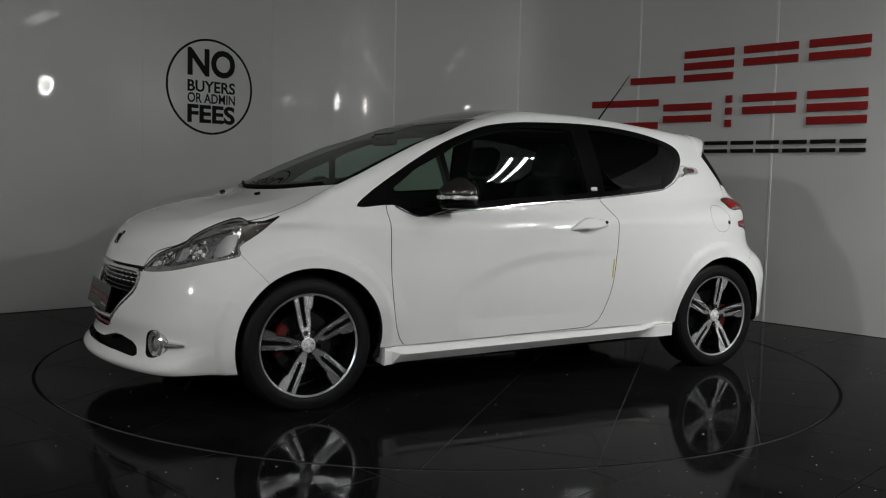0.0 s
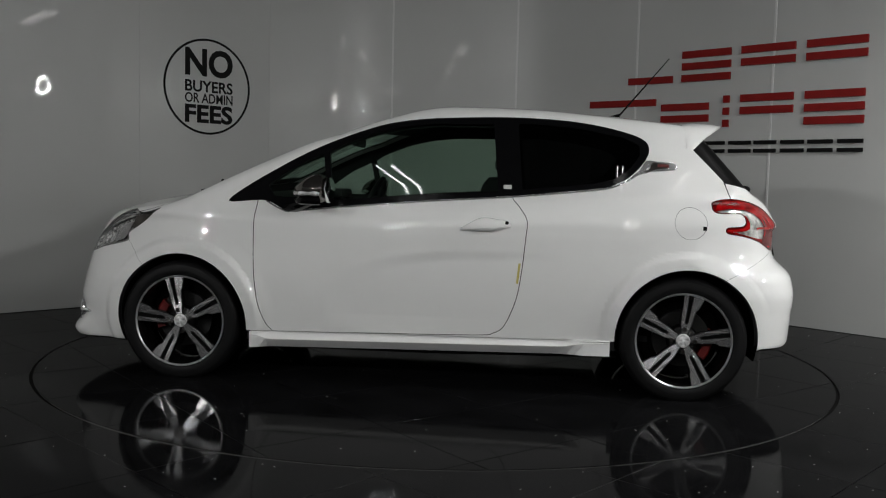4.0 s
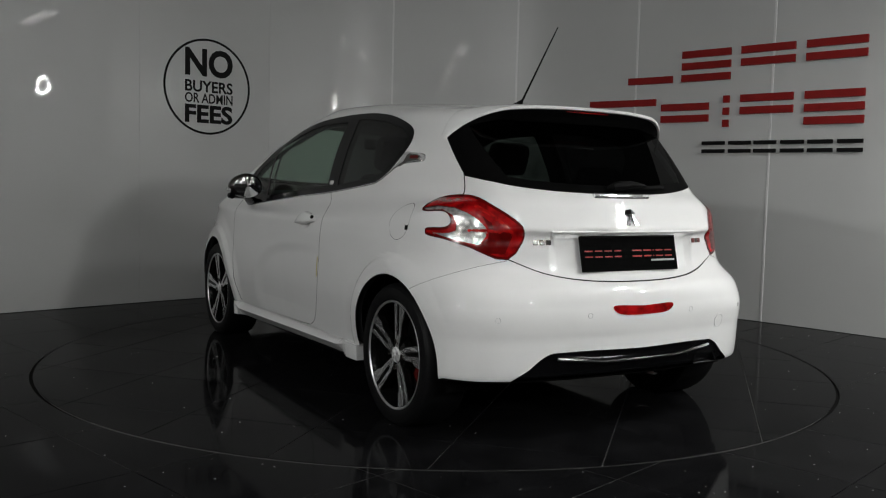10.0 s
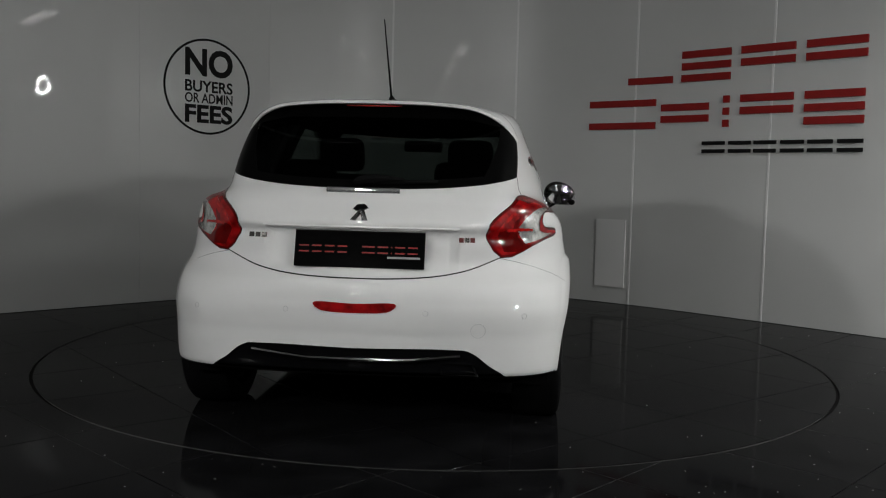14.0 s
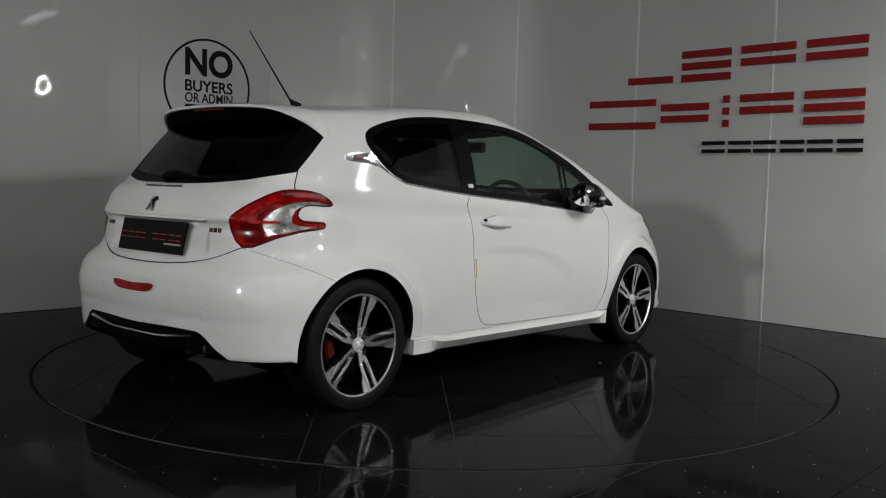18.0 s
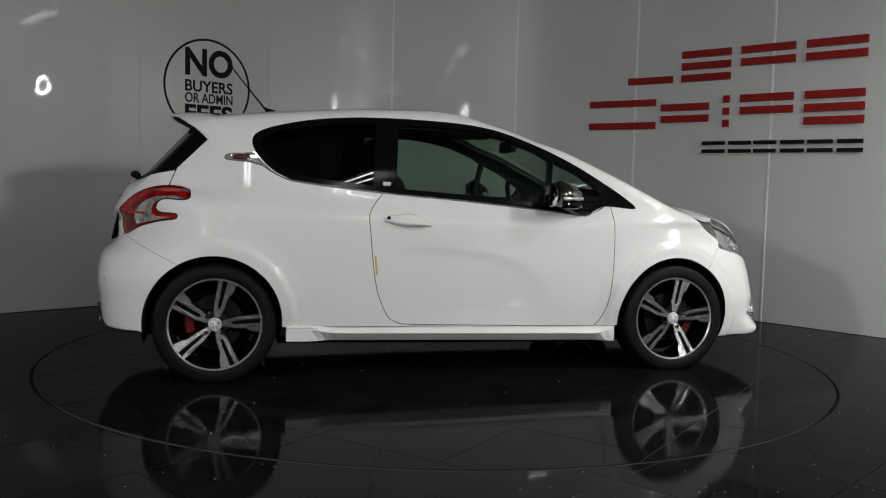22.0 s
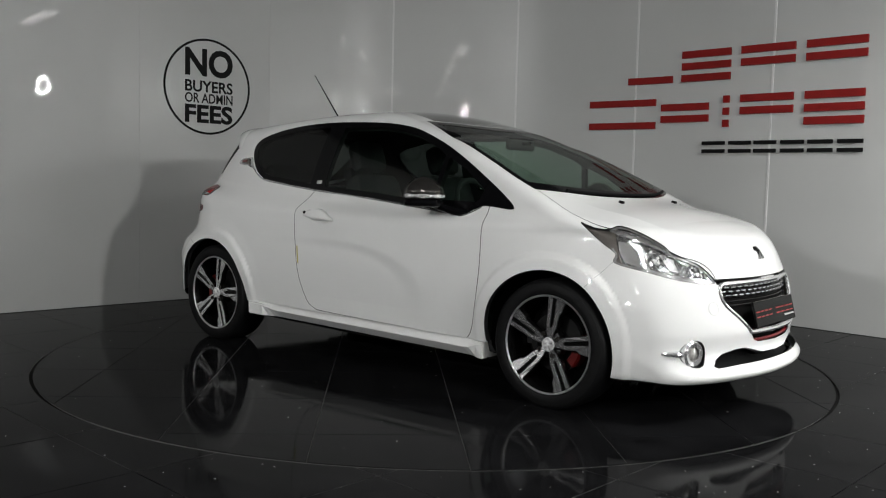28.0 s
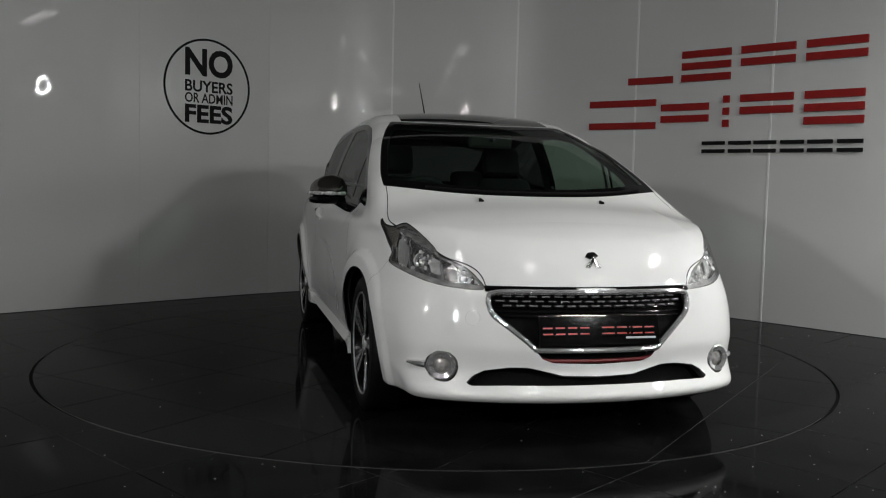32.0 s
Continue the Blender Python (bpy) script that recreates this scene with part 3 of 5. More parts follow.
STEEL = vary(material("brake_disc_steel", (0.012, 0.012, 0.012), 0.5, 0.6), 60, 0.15)
CALIPER = material("red_caliper_paint", (0.10, 0.004, 0.003), 0.4)
TAPE = material("yellow_film", (0.52, 0.44, 0.13), 0.4)
RED_TRIM = material("dark_red_lacquer", (0.14, 0.006, 0.010), 0.3)
PAPER = material("white_sticker", (0.55, 0.55, 0.53), 0.6)
PLATE = vary(material("black_plate", (0.004, 0.004, 0.004), 0.06, Specular_IOR_Level=0.06), 40, 0.1)
RED_INK = material("red_print", (0.27, 0.008, 0.006), 0.4)
GREY_INK = material("grey_print", (0.35, 0.35, 0.35), 0.4)
SEAM = material("pale_seam", (0.52, 0.52, 0.52), 0.4)
FRIT = material("black_enamel_band", (0.003, 0.003, 0.003), 0.4, Specular_IOR_Level=0.03)
TAIL_BOWL = vary(material("faceted_lamp_bowl", (0.60, 0.59, 0.57), 0.16, 0.6), 34, 0.6, bump=0.9, bump_scale=50)
EMBLEM = material("dark_chrome", (0.42, 0.42, 0.42), 0.12, 1.0)
MIRROR = material("mirror_glass", (0.85, 0.85, 0.85), 0.01, 1.0)
GRAPHITE = material("graphite_chrome", (0.17, 0.16, 0.15), 0.10, 0.9)

car = tagged(new("hatchback_car"), "glossy white three-door hatchback with black glass, standing on the turntable", "car")

DLO = [(1.037, 0.916), (0.893, 0.925), (0.829, 0.920), (0.742, 0.881), (0.684, 0.882), (0.426, 0.908), (0.024, 0.946), (-0.418, 0.980), (-0.829, 1.025), (-0.905, 1.043), (-0.985, 1.088), (-1.06, 1.172), (-1.078, 1.235), (-1.04, 1.282), (-0.917, 1.323), (-0.743, 1.357), (-0.541, 1.375), (-0.31, 1.379), (-0.02, 1.369), (0.15, 1.352), (0.297, 1.321), (0.499, 1.246), (0.668, 1.165), (0.833, 1.069), (0.974, 0.978)]
PANE_DOOR = [(0.500, 0.935), (0.10, 0.972), (-0.335, 1.000), (-0.300, 1.340), (0.0, 1.338), (0.15, 1.320), (0.30, 1.287), (0.46, 1.225), (0.535, 1.180)]
PANE_FRONT = [(0.530, 0.950), (0.80, 0.945), (0.84, 1.005), (0.70, 1.105), (0.565, 1.170)]
PANE_REAR = [(-0.455, 1.012), (-0.82, 1.052), (-0.91, 1.075), (-0.985, 1.13), (-1.035, 1.20), (-1.03, 1.245), (-0.95, 1.285), (-0.74, 1.325), (-0.54, 1.345), (-0.425, 1.347)]
DOOR = [(0.886, 0.93), (0.888, 0.81), (0.888, 0.687), (0.882, 0.546), (0.856, 0.376), (0.800, 0.268), (0.70, 0.262), (0.232, 0.271), (-0.25, 0.283), (-0.33, 0.296), (-0.385, 0.335), (-0.440, 0.468), (-0.464, 0.61), (-0.480, 0.779), (-0.483, 0.863), (-0.439, 0.932), (-0.40, 1.00), (-0.385, 1.29), (-0.20, 1.33), (0.15, 1.305), (0.55, 1.165), (0.86, 1.00)]
HEADLIGHT = [(0.625, 0.872), (0.705, 0.851), (0.790, 0.846), (0.87, 0.862), (1.00, 0.829), (1.13, 0.776), (1.175, 0.745), (1.345, 0.70), (1.43, 0.655), (1.470, 0.624), (1.43, 0.613), (1.21, 0.628), (0.99, 0.664), (0.81, 0.697), (0.82, 0.737), (0.738, 0.788)]
TAIL = [(-0.610, 0.928), (-0.640, 0.952), (-0.70, 0.974), (-0.80, 0.988), (-0.92, 0.985), (-1.035, 0.955), (-1.19, 0.90), (-1.260, 0.846), (-1.165, 0.736), (-0.94, 0.780), (-0.79, 0.808), (-0.665, 0.822), (-0.648, 0.838), (-0.665, 0.852), (-0.78, 0.858), (-0.812, 0.882), (-0.79, 0.912), (-0.74, 0.922), (-0.64, 0.918)]
GRILLE = [(0, 0.612), (0.40, 0.612), (0.437, 0.600), (0.447, 0.54), (0.425, 0.505), (0.285, 0.408), (0.235, 0.350), (0.19, 0.334), (0, 0.328), (-0.3, 0.33), (-0.3, 0.612)]
INTAKE = [(0.53, 0.252), (0.50, 0.280), (0.455, 0.301), (0.36, 0.315), (0.29, 0.315), (0.22, 0.300), (0.15, 0.284), (0, 0.280), (-0.3, 0.28), (-0.3, 0.250), (0, 0.250), (0.38, 0.248), (0.51, 0.243)]
BACK_SILL = lambda y: curve(y, [-0.1, 0.0, 0.20, 0.37, 0.53, 0.605, 0.66, 0.8], [1.003, 1.002, 1.006, 1.016, 1.038, 1.058, 1.085, 1.15])
rnd = lambda pts, n=4: spline(pts, n, True)

shell = Shell(*body_shell())
shell.mark("arch", lambda v: np.minimum(np.hypot(v[:, 0] - WHEEL_X, v[:, 2] - WHEEL_R + 0.005) - 0.343, np.hypot(v[:, 0] + WHEEL_X, v[:, 2] - WHEEL_R + 0.005) - 0.343) + np.where((v[:, 1] > 0.5) & (v[:, 2] > 0.10), 0, 1))
shell.mark("under", lambda v: v[:, 2] - belly(v[:, 0]) - 0.012)
shell.mark("sill_gap", lambda v: np.maximum(v[:, 2] - 0.262 - 0.010 * (0.9 - v[:, 0]), np.abs(v[:, 0] - 0.01) - 0.955))
dlo = lambda v: polygon_field(v[:, 0], v[:, 2], rnd(DLO)) + np.where(v[:, 1] > 0.4, 0, 1)
shell.mark("side_trim", dlo)
for nm, poly in (("pane_door", PANE_DOOR), ("pane_front", PANE_FRONT), ("pane_rear", PANE_REAR)):
    shell.mark(nm, lambda v: polygon_field(v[:, 0], v[:, 2], poly) + np.where(v[:, 1] > 0.4, 0, 1), ("side_trim",))
pillar = lambda x: curve(x, [0.15, 0.22, 0.42, 0.60, 0.85, 1.0, 1.13, 1.4], [0.47, 0.50, 0.575, 0.625, 0.678, 0.703, 0.708, 0.70])
shell.mark("windscreen", lambda v: np.maximum.reduce([v[:, 1] - pillar(v[:, 0]), v[:, 0] - 1.296 + 0.38 * v[:, 1] ** 2, 0.34 - 0.44 * v[:, 1] ** 2 - v[:, 0], 0.93 - v[:, 2]]))
shell.mark("windscreen_pane", lambda v: np.maximum.reduce([v[:, 1] - pillar(v[:, 0]) + 0.035, v[:, 0] - 1.215 + 0.38 * v[:, 1] ** 2, 0.40 - 0.44 * v[:, 1] ** 2 - v[:, 0], 0.93 - v[:, 2]]), ("windscreen",))
shell.mark("roof_glass", lambda v: np.maximum.reduce([v[:, 1] - 0.43 - 0.07 * np.clip(v[:, 0], 0, 1), v[:, 0] - 0.325 + 0.44 * v[:, 1] ** 2, -0.84 + 0.2 * v[:, 1] ** 2 - v[:, 0], 1.2 - v[:, 2]]))
lamp = lambda v: polygon_field(v[:, 0] - v[:, 1], v[:, 2], rnd(HEADLIGHT, 3)) + np.where((v[:, 0] > 1.2) & (v[:, 1] > 0.2), 0, 1)
shell.mark("headlight", lamp, gap=0.0012)
bonnet_edge = lambda x: curve(x, [1.0, 1.11, 1.24, 1.385, 1.47, 1.55, 1.70, 1.80, 1.905, 2.0, 2.1], [0.692, 0.698, 0.714, 0.742, 0.748, 0.73, 0.66, 0.585, 0.452, 0.44, 0.44])
shell.mark("bonnet", lambda v: np.maximum.reduce([v[:, 1] - bonnet_edge(v[:, 0]), 0.630 - v[:, 2], 1.06 - v[:, 0]]), gap=0.004)
shell.mark("grille_slot", lambda v: np.maximum.reduce([np.abs(v[:, 2] - 0.619) - 0.011, v[:, 1] - 0.45, 1.7 - v[:, 0]]), ("body", "joint"))
shell.mark("grille", lambda v: polygon_field(v[:, 1], v[:, 2], GRILLE) + np.where(v[:, 0] > 1.7, 0, 1))
shell.mark("intake", lambda v: polygon_field(v[:, 1], v[:, 2], INTAKE) + np.where(v[:, 0] > 1.7, 0, 1))
shell.mark("fog_hole", lambda v: np.hypot(v[:, 1] - 0.613, v[:, 2] - 0.311) - 0.060 + np.where(v[:, 0] > 1.6, 0, 1))
shell.mark("front_bumper", lambda v: np.maximum(1.465 + 0.86 * (v[:, 2] - 0.573) - v[:, 0], v[:, 2] - 0.80), gap=0.0014)
tail_s = lambda v: v[:, 0] + v[:, 1] - 0.028 * np.clip((-1.62 - v[:, 0]) / 0.12, 0, 1)
tail = lambda v: polygon_field(tail_s(v), v[:, 2], rnd(TAIL, 3)) + np.where((v[:, 0] < -1.2) & (v[:, 1] > 0.2), 0, 1)
shell.mark("tail_lamp", tail, gap=0.003)
shell.mark("back_glass", lambda v: np.maximum.reduce([(v[:, 0] + 1.292 + 1.0 * (1.238 - v[:, 2])) * 0.70, BACK_SILL(v[:, 1]) - v[:, 2], v[:, 0] + 1.27, v[:, 2] - 1.222 - 3.0 * np.clip(0.624 - v[:, 1], 0, 1)]))
shell.mark("back_border", lambda v: -0.030 - np.maximum.reduce([(v[:, 0] + 1.292 + 1.0 * (1.238 - v[:, 2])) * 0.70 + 0.050, BACK_SILL(v[:, 1]) - v[:, 2] + 0.008]), ("back_glass",))
gate_y = lambda z: curve(z, [0.60, 0.70, 0.738, 0.85, 0.92, 0.97, 1.0, 1.4], [0.60, 0.585, 0.567, 0.56, 0.60, 0.70, 0.85, 0.9])
gate_z = lambda y: curve(y, [-0.1, 0.0, 0.15, 0.244, 0.35, 0.43, 0.567, 0.8], [0.650, 0.648, 0.650, 0.655, 0.667, 0.684, 0.738, 0.85])
shell.mark("tailgate", lambda v: np.maximum.reduce([v[:, 1] - gate_y(v[:, 2]), gate_z(v[:, 1]) - v[:, 2], (v[:, 0] + 1.461 + 0.40 * (1.064 - v[:, 2])) * 0.9]), gap=0.005)
skirt_z = lambda y: curve(y, [0.0, 0.40, 0.44, 0.47, 0.535, 0.610, 0.66, 0.9], [0.374, 0.376, 0.374, 0.362, 0.312, 0.255, 0.17, 0.1])
shell.mark("diffuser", lambda v: np.maximum(v[:, 2] - skirt_z(v[:, 1]), v[:, 0] + 1.55))
shell.mark("rear_bumper", lambda v: np.maximum(v[:, 2] - 0.600 + (v[:, 0] + 1.44) * 0.486, v[:, 0] + 1.30), gap=0.0016)
shell.mark("fuel_flap", lambda v: np.hypot(v[:, 0] + 1.272, v[:, 2] - 0.868) - 0.077 + np.where(v[:, 1] > 0.5, 0, 1), gap=0.0016)
near_flap = shell.v[shell.t].mean(1)
shell.label[(shell.label == "joint") & (np.hypot(near_flap[:, 0] + 1.272, near_flap[:, 2] - 0.868) < 0.085) & (near_flap[:, 1] > 0.5)] = "flap_joint"
shell.mark("door", lambda v: polygon_field(v[:, 0], v[:, 2], rnd(DOOR, 3)) + np.where(v[:, 1] > 0.3, 0, 1), gap=0.004)
CUP = (-0.262, 0.812, 0.085, 0.032)
shell.mark("cup", lambda v: (np.hypot((v[:, 0] - CUP[0]) / CUP[2], (v[:, 2] - CUP[1]) / CUP[3]) - 1) * CUP[3] + np.where(v[:, 1] > 0.5, 0, 1), ("door",))
shell.mark("wing", lambda v: np.maximum(0.70 - v[:, 0], v[:, 2] - curve(v[:, 0], [0.6, 0.9, 1.05, 1.11, 1.4], [0.9, 0.93, 0.95, 0.99, 1.1])))

# panels
body = shell_part("body", shell.take(["body"]), PAINT, car, "glossy white body sides and roof rails", both=True)
for mirror in (False, True):
    shell_part("front_wing", shell.take(["wing"]), PAINT, car, mirror=mirror)
    door = shell_part("door", shell.take(["door"]), PAINT, car, "long white door with a yellow film strip on its edge", mirror=mirror)
    v, t, n = shell.take(["cup"])
    du, dz = (v[:, 0] - CUP[0]) / CUP[2], (v[:, 2] - CUP[1]) / CUP[3]
    deep = np.clip(1 - du ** 2 - dz ** 2, 0, 1)
    slope = np.stack([-4 * deep * du / CUP[2], 0 * du, -4 * deep * dz / CUP[3]], 1) * 0.016
    n2 = n + slope
    shell_part("handle_cup", (v - n * (0.016 * deep ** 2)[:, None], t, n2 / np.linalg.norm(n2, axis=1)[:, None]), PAINT, door, mirror=mirror)
    shell_part("window_frame", shell.take(["side_trim"], -0.001), BLACK_GLOSS, car, "gloss black window surround", mirror=mirror)
    shell_part("side_window", shell.take(["pane_door"], -0.004), GLASS_CLEAR, car, "green-tinted clear glass", mirror=mirror)
    shell_part("quarter_light", shell.take(["pane_front"], -0.004), GLASS_CLEAR, car, "green-tinted clear glass", mirror=mirror)
    shell_part("rear_side_window", shell.take(["pane_rear"], -0.004), GLASS_DARK, car, "dark privacy glass", mirror=mirror)
shell_part("fuel_flap", shell.take(["fuel_flap"]), PAINT, car)
shell_part("rear_quarter_panel", shell.take(["fuel_flap", "flap_joint"]), PAINT, body, mirror=True)
shell_part("bonnet", shell.take(["bonnet"]), PAINT, car, both=True)
front_bumper = shell_part("front_bumper", shell.take(["front_bumper"]), PAINT, car, both=True)
rear_bumper = shell_part("rear_bumper", shell.take(["rear_bumper"]), PAINT, car, both=True)
tailgate = shell_part("tailgate", shell.take(["tailgate"]), PAINT, car, both=True)
shell_part("windscreen_border", shell.take(["windscreen"], -0.001), BLACK_GLOSS, car, both=True)
windscreen = shell_part("windscreen", shell.take(["windscreen_pane"], -0.003), GLASS_CLEAR, car, "clear laminated windscreen", both=True)
shell_part("roof_panel", shell.take(["roof_glass"]), GLASS_ROOF, car, "black glass roof panel", both=True)
shell_part("rear_window", shell.take(["back_glass"], -0.002), GLASS_DARK, car, "dark privacy glass", both=True)
shell_part("rear_window_border", shell.take(["back_border"], -0.001), FRIT, car, "black band round the rear glass", both=True)
diffuser = shell_part("diffuser", shell.take(["diffuser"], -0.012), BLACK_GLOSS, car, "gloss black diffuser", both=True)
shell_part("underbody", shell.take(["under"], 0.0), BLACK_MATT, car, both=True)
shell_part("inner_shell", shell.take(["body", "door", "wing", "joint", "bonnet", "tailgate", "rear_bumper", "front_bumper", "side_trim", "roof_glass", "windscreen", "headlight", "tail_lamp", "fuel_flap", "flap_joint", "sill_gap", "fog_hole", "diffuser"], -0.032), CABIN, car, "black cabin lining", both=True)
shell_part("grille_backing", shell.take(["grille", "grille_slot"], -0.045), BLACK_MATT, car, both=True)
shell_part("intake_backing", shell.take(["intake"], -0.06), BLACK_MATT, car, both=True)


# ---- lamps ----
HL = spline(HEADLIGHT, 3, True)
TL = spline(TAIL, 3, True)


def line_field(u, v, pts, half):
    """Distance to an open line, less half its width."""
    best = np.full(len(u), 1e9)
    for (ax, ay), (bx, by) in zip(pts, pts[1:]):
        ex, ey = bx - ax, by - ay
        t = np.clip(((u - ax) * ex + (v - ay) * ey) / (ex * ex + ey * ey), 0, 1)
        best = np.minimum(best, np.hypot(u - ax - t * ex, v - ay - t * ey))
    return best - half


def mark_front(name, field):
    shell.mark(name, lambda v: field(v[:, 0] - v[:, 1], v[:, 2]), ("headlight",))


def mark_back(name, field):
    shell.mark(name, lambda v: field(tail_s(v), v[:, 2]), ("tail_lamp",))


BAND = [(0.850, 0.822), (0.883, 0.816), (1.032, 0.782), (1.169, 0.743), (1.314, 0.704), (1.44, 0.650)]
BAND_TOP = [(0.815, 0.838), (0.860, 0.842), (1.028, 0.813), (1.178, 0.767), (1.312, 0.721), (1.434, 0.667)]
mark_front("lamp_rim", lambda s, z: -0.0016 - polygon_field(s, z, HL))
mark_front("lamp_frame", lambda s, z: np.maximum(-0.0105 - polygon_field(s, z, HL), 0.80 - s))
mark_front("lamp_line", lambda s, z: np.minimum(line_field(s, z, BAND, 0.0028), line_field(s, z, BAND_TOP, 0.0022)))
mark_front("lamp_band", lambda s, z: polygon_field(s, z, BAND_TOP + BAND[::-1]))
mark_front("lamp_bar", lambda s, z: np.minimum(line_field(s, z, [(0.948, 0.766), (0.990, 0.690)], 0.008), line_field(s, z, [(1.194, 0.715), (1.234, 0.650)], 0.0065)))
mark_front("lamp_wing", lambda s, z: polygon_field(s, z, [(0.838, 0.800), (0.905, 0.790), (0.935, 0.770), (0.968, 0.715), (0.955, 0.690), (0.868, 0.708), (0.848, 0.74)]))
mark_front("lamp_panel", lambda s, z: polygon_field(s, z, [(1.085, 0.748), (1.19, 0.722), (1.222, 0.668), (1.150, 0.676), (1.125, 0.705)]))
mark_front("lamp_sill", lambda s, z: np.maximum(line_field(s, z, [(0.93, 0.686), (1.21, 0.643), (1.45, 0.625)], 0.007), 0.93 - s))
mark_front("lamp_dark", lambda s, z: polygon_field(s, z, [(0.60, 0.90), (0.80, 0.87), (0.835, 0.834), (0.828, 0.794), (0.838, 0.74), (0.855, 0.69), (0.855, 0.64), (0.6, 0.66)]))
LAMP = ["headlight", "lamp_rim", "lamp_frame", "lamp_line", "lamp_band", "lamp_bar", "lamp_wing", "lamp_panel", "lamp_sill", "lamp_dark"]
TAIL_CLEAR = [(-0.617, 0.929), (-0.717, 0.942), (-0.826, 0.937), (-0.90, 0.920), (-0.967, 0.895), (-1.026, 0.863), (-1.03, 0.856), (-0.915, 0.853), (-0.912, 0.846), (-1.036, 0.843), (-1.03, 0.825), (-0.992, 0.792), (-0.885, 0.803), (-0.778, 0.819), (-0.69, 0.832), (-0.80, 0.835), (-0.845, 0.846), (-0.848, 0.875), (-0.825, 0.905), (-0.757, 0.927), (-0.64, 0.922)]
mark_back("tail_clear", lambda s, z: polygon_field(s, z, TAIL_CLEAR))
mark_back("tail_rim", lambda s, z: -0.010 - polygon_field(s, z, TL))
mark_back("tail_band", lambda s, z: np.minimum(line_field(s, z, [(-0.95, 0.944), (-1.04, 0.917), (-1.127, 0.880), (-1.19, 0.843)], 0.007), line_field(s, z, [(-0.925, 0.8495), (-1.06, 0.8485), (-1.12, 0.846)], 0.0055)))
mark_back("tail_deep", lambda s, z: polygon_field(s, z, [(-1.0, 0.905), (-1.06, 0.88), (-1.075, 0.855), (-1.19, 0.84), (-1.15, 0.76), (-0.9, 0.76), (-1.045, 0.82), (-1.05, 0.85)]))

for mirror in (False, True):
    side = -1 if mirror else 1
    head = shell_part("headlight", shell.take(LAMP, 0.001), LENS, car, "swept clear headlight with chrome reflectors", mirror=mirror)
    shell_part("housing", shell.take(LAMP, -0.022), DARK_FACETS, head, mirror=mirror)
    for nm, region, depth, mt in (("lens_rim", "lamp_rim", -0.002, BLACK_GLOSS), ("lens_frame", "lamp_frame", -0.005, SMOKE), ("light_guide", "lamp_line", -0.008, CHROME), ("guide_band", "lamp_band", -0.013, SMOKE), ("chrome_bar", "lamp_bar", -0.012, CHROME), ("wing_reflector", "lamp_wing", -0.016, SATIN), ("bezel", "lamp_panel", -0.015, REFLECTOR), ("reflector_strip", "lamp_sill", -0.010, SMOKE), ("dark_cover", "lamp_dark", -0.014, COVER)):
        shell_part(nm, shell.take([region], depth), mt, head, mirror=mirror)
    # reflector bowls with their projector lenses, and the chrome pieces between them
    for (hx, hy, hz), r in (((1.738, 0.672, 0.720), 0.036), ((1.846, 0.560, 0.680), 0.028)):
        place = Vector((hx, hy, hz)) - Vector((0.80, 0.50, 0.33)) * 0.026
        m = Matrix.Diagonal((1, side, 1, 1)) @ seat_on(place, Vector((0.86, 0.40, 0.25)))
        for nm, profile, mt in (("reflector_bowl", [(0.006, -0.030), (r * 0.5, -0.024), (r * 0.85, -0.010), (r, 0.002)], FACETS), ("projector_lens", [(0.0, 0.006), (r * 0.25, 0.003), (r * 0.42, -0.008), (r * 0.45, -0.022)], GLASS_ROOF if r < 0.03 else CHROME)):
            bm = lathe(profile, 24, "z")
            bmesh.ops.transform(bm, matrix=m, verts=bm.verts)
            if mirror:
                bmesh.ops.reverse_faces(bm, faces=bm.faces)
            part(nm, bm, mt, head, smooth=True)
    chips = random.Random(11)
    for k in range(30):
        if k < 18:
            s_, z_ = chips.uniform(1.005, 1.125), chips.uniform(0.685, 0.762)
            z_ = min(z_, 0.775 - 0.34 * (s_ - 1.0))
        else:
            s_ = chips.uniform(1.27, 1.43)
            z_ = chips.uniform(0.648, 0.712 - 0.32 * (s_ - 1.27))
        q, nn = on_body((3.4 + s_) / 2, (3.4 - s_) / 2, z_, (-1, -1, 0), 1.2)
        w, hgt = chips.uniform(0.004, 0.009), chips.uniform(0.006, 0.013)
        tip = nn + Vector((chips.uniform(-0.5, 0.5), chips.uniform(-0.5, 0.5), chips.uniform(-0.2, 0.6)))
        m = Matrix.Diagonal((1, side, 1, 1)) @ seat_on(q - nn * chips.uniform(0.010, 0.024), tip) @ Matrix.Rotation(chips.uniform(-0.5, 0.5), 4, "Z")
        bm = box(-w, w, -hgt, hgt, -0.006, 0.002, 0.0015, m)
        if mirror:
            bmesh.ops.reverse_faces(bm, faces=bm.faces)
        part("reflector_facet", bm, (CHROME, SATIN, FACETS, BRIGHT)[k % 4], head)
    # tail lamp: red lens, clear boomerang over a silver bowl
    back = shell_part("tail_lamp", shell.take(["tail_lamp"], 0.002), RED_LENS, car, "red and clear boomerang tail lamp", mirror=mirror)
    shell_part("lens_rim", shell.take(["tail_rim"], 0.002), DARK_RED, back, mirror=mirror)
    shell_part("lens_shade", shell.take(["tail_deep"], 0.002), DARK_RED, back, mirror=mirror)
    shell_part("light_band", shell.take(["tail_band"], 0.0032), BRIGHT_RED, back, "bright red light band", mirror=mirror)
    shell_part("clear_lens", shell.take(["tail_clear"], 0.002), LENS, back, mirror=mirror)
    shell_part("reflector", shell.take(["tail_clear"], -0.003), TAIL_BOWL, back, mirror=mirror)
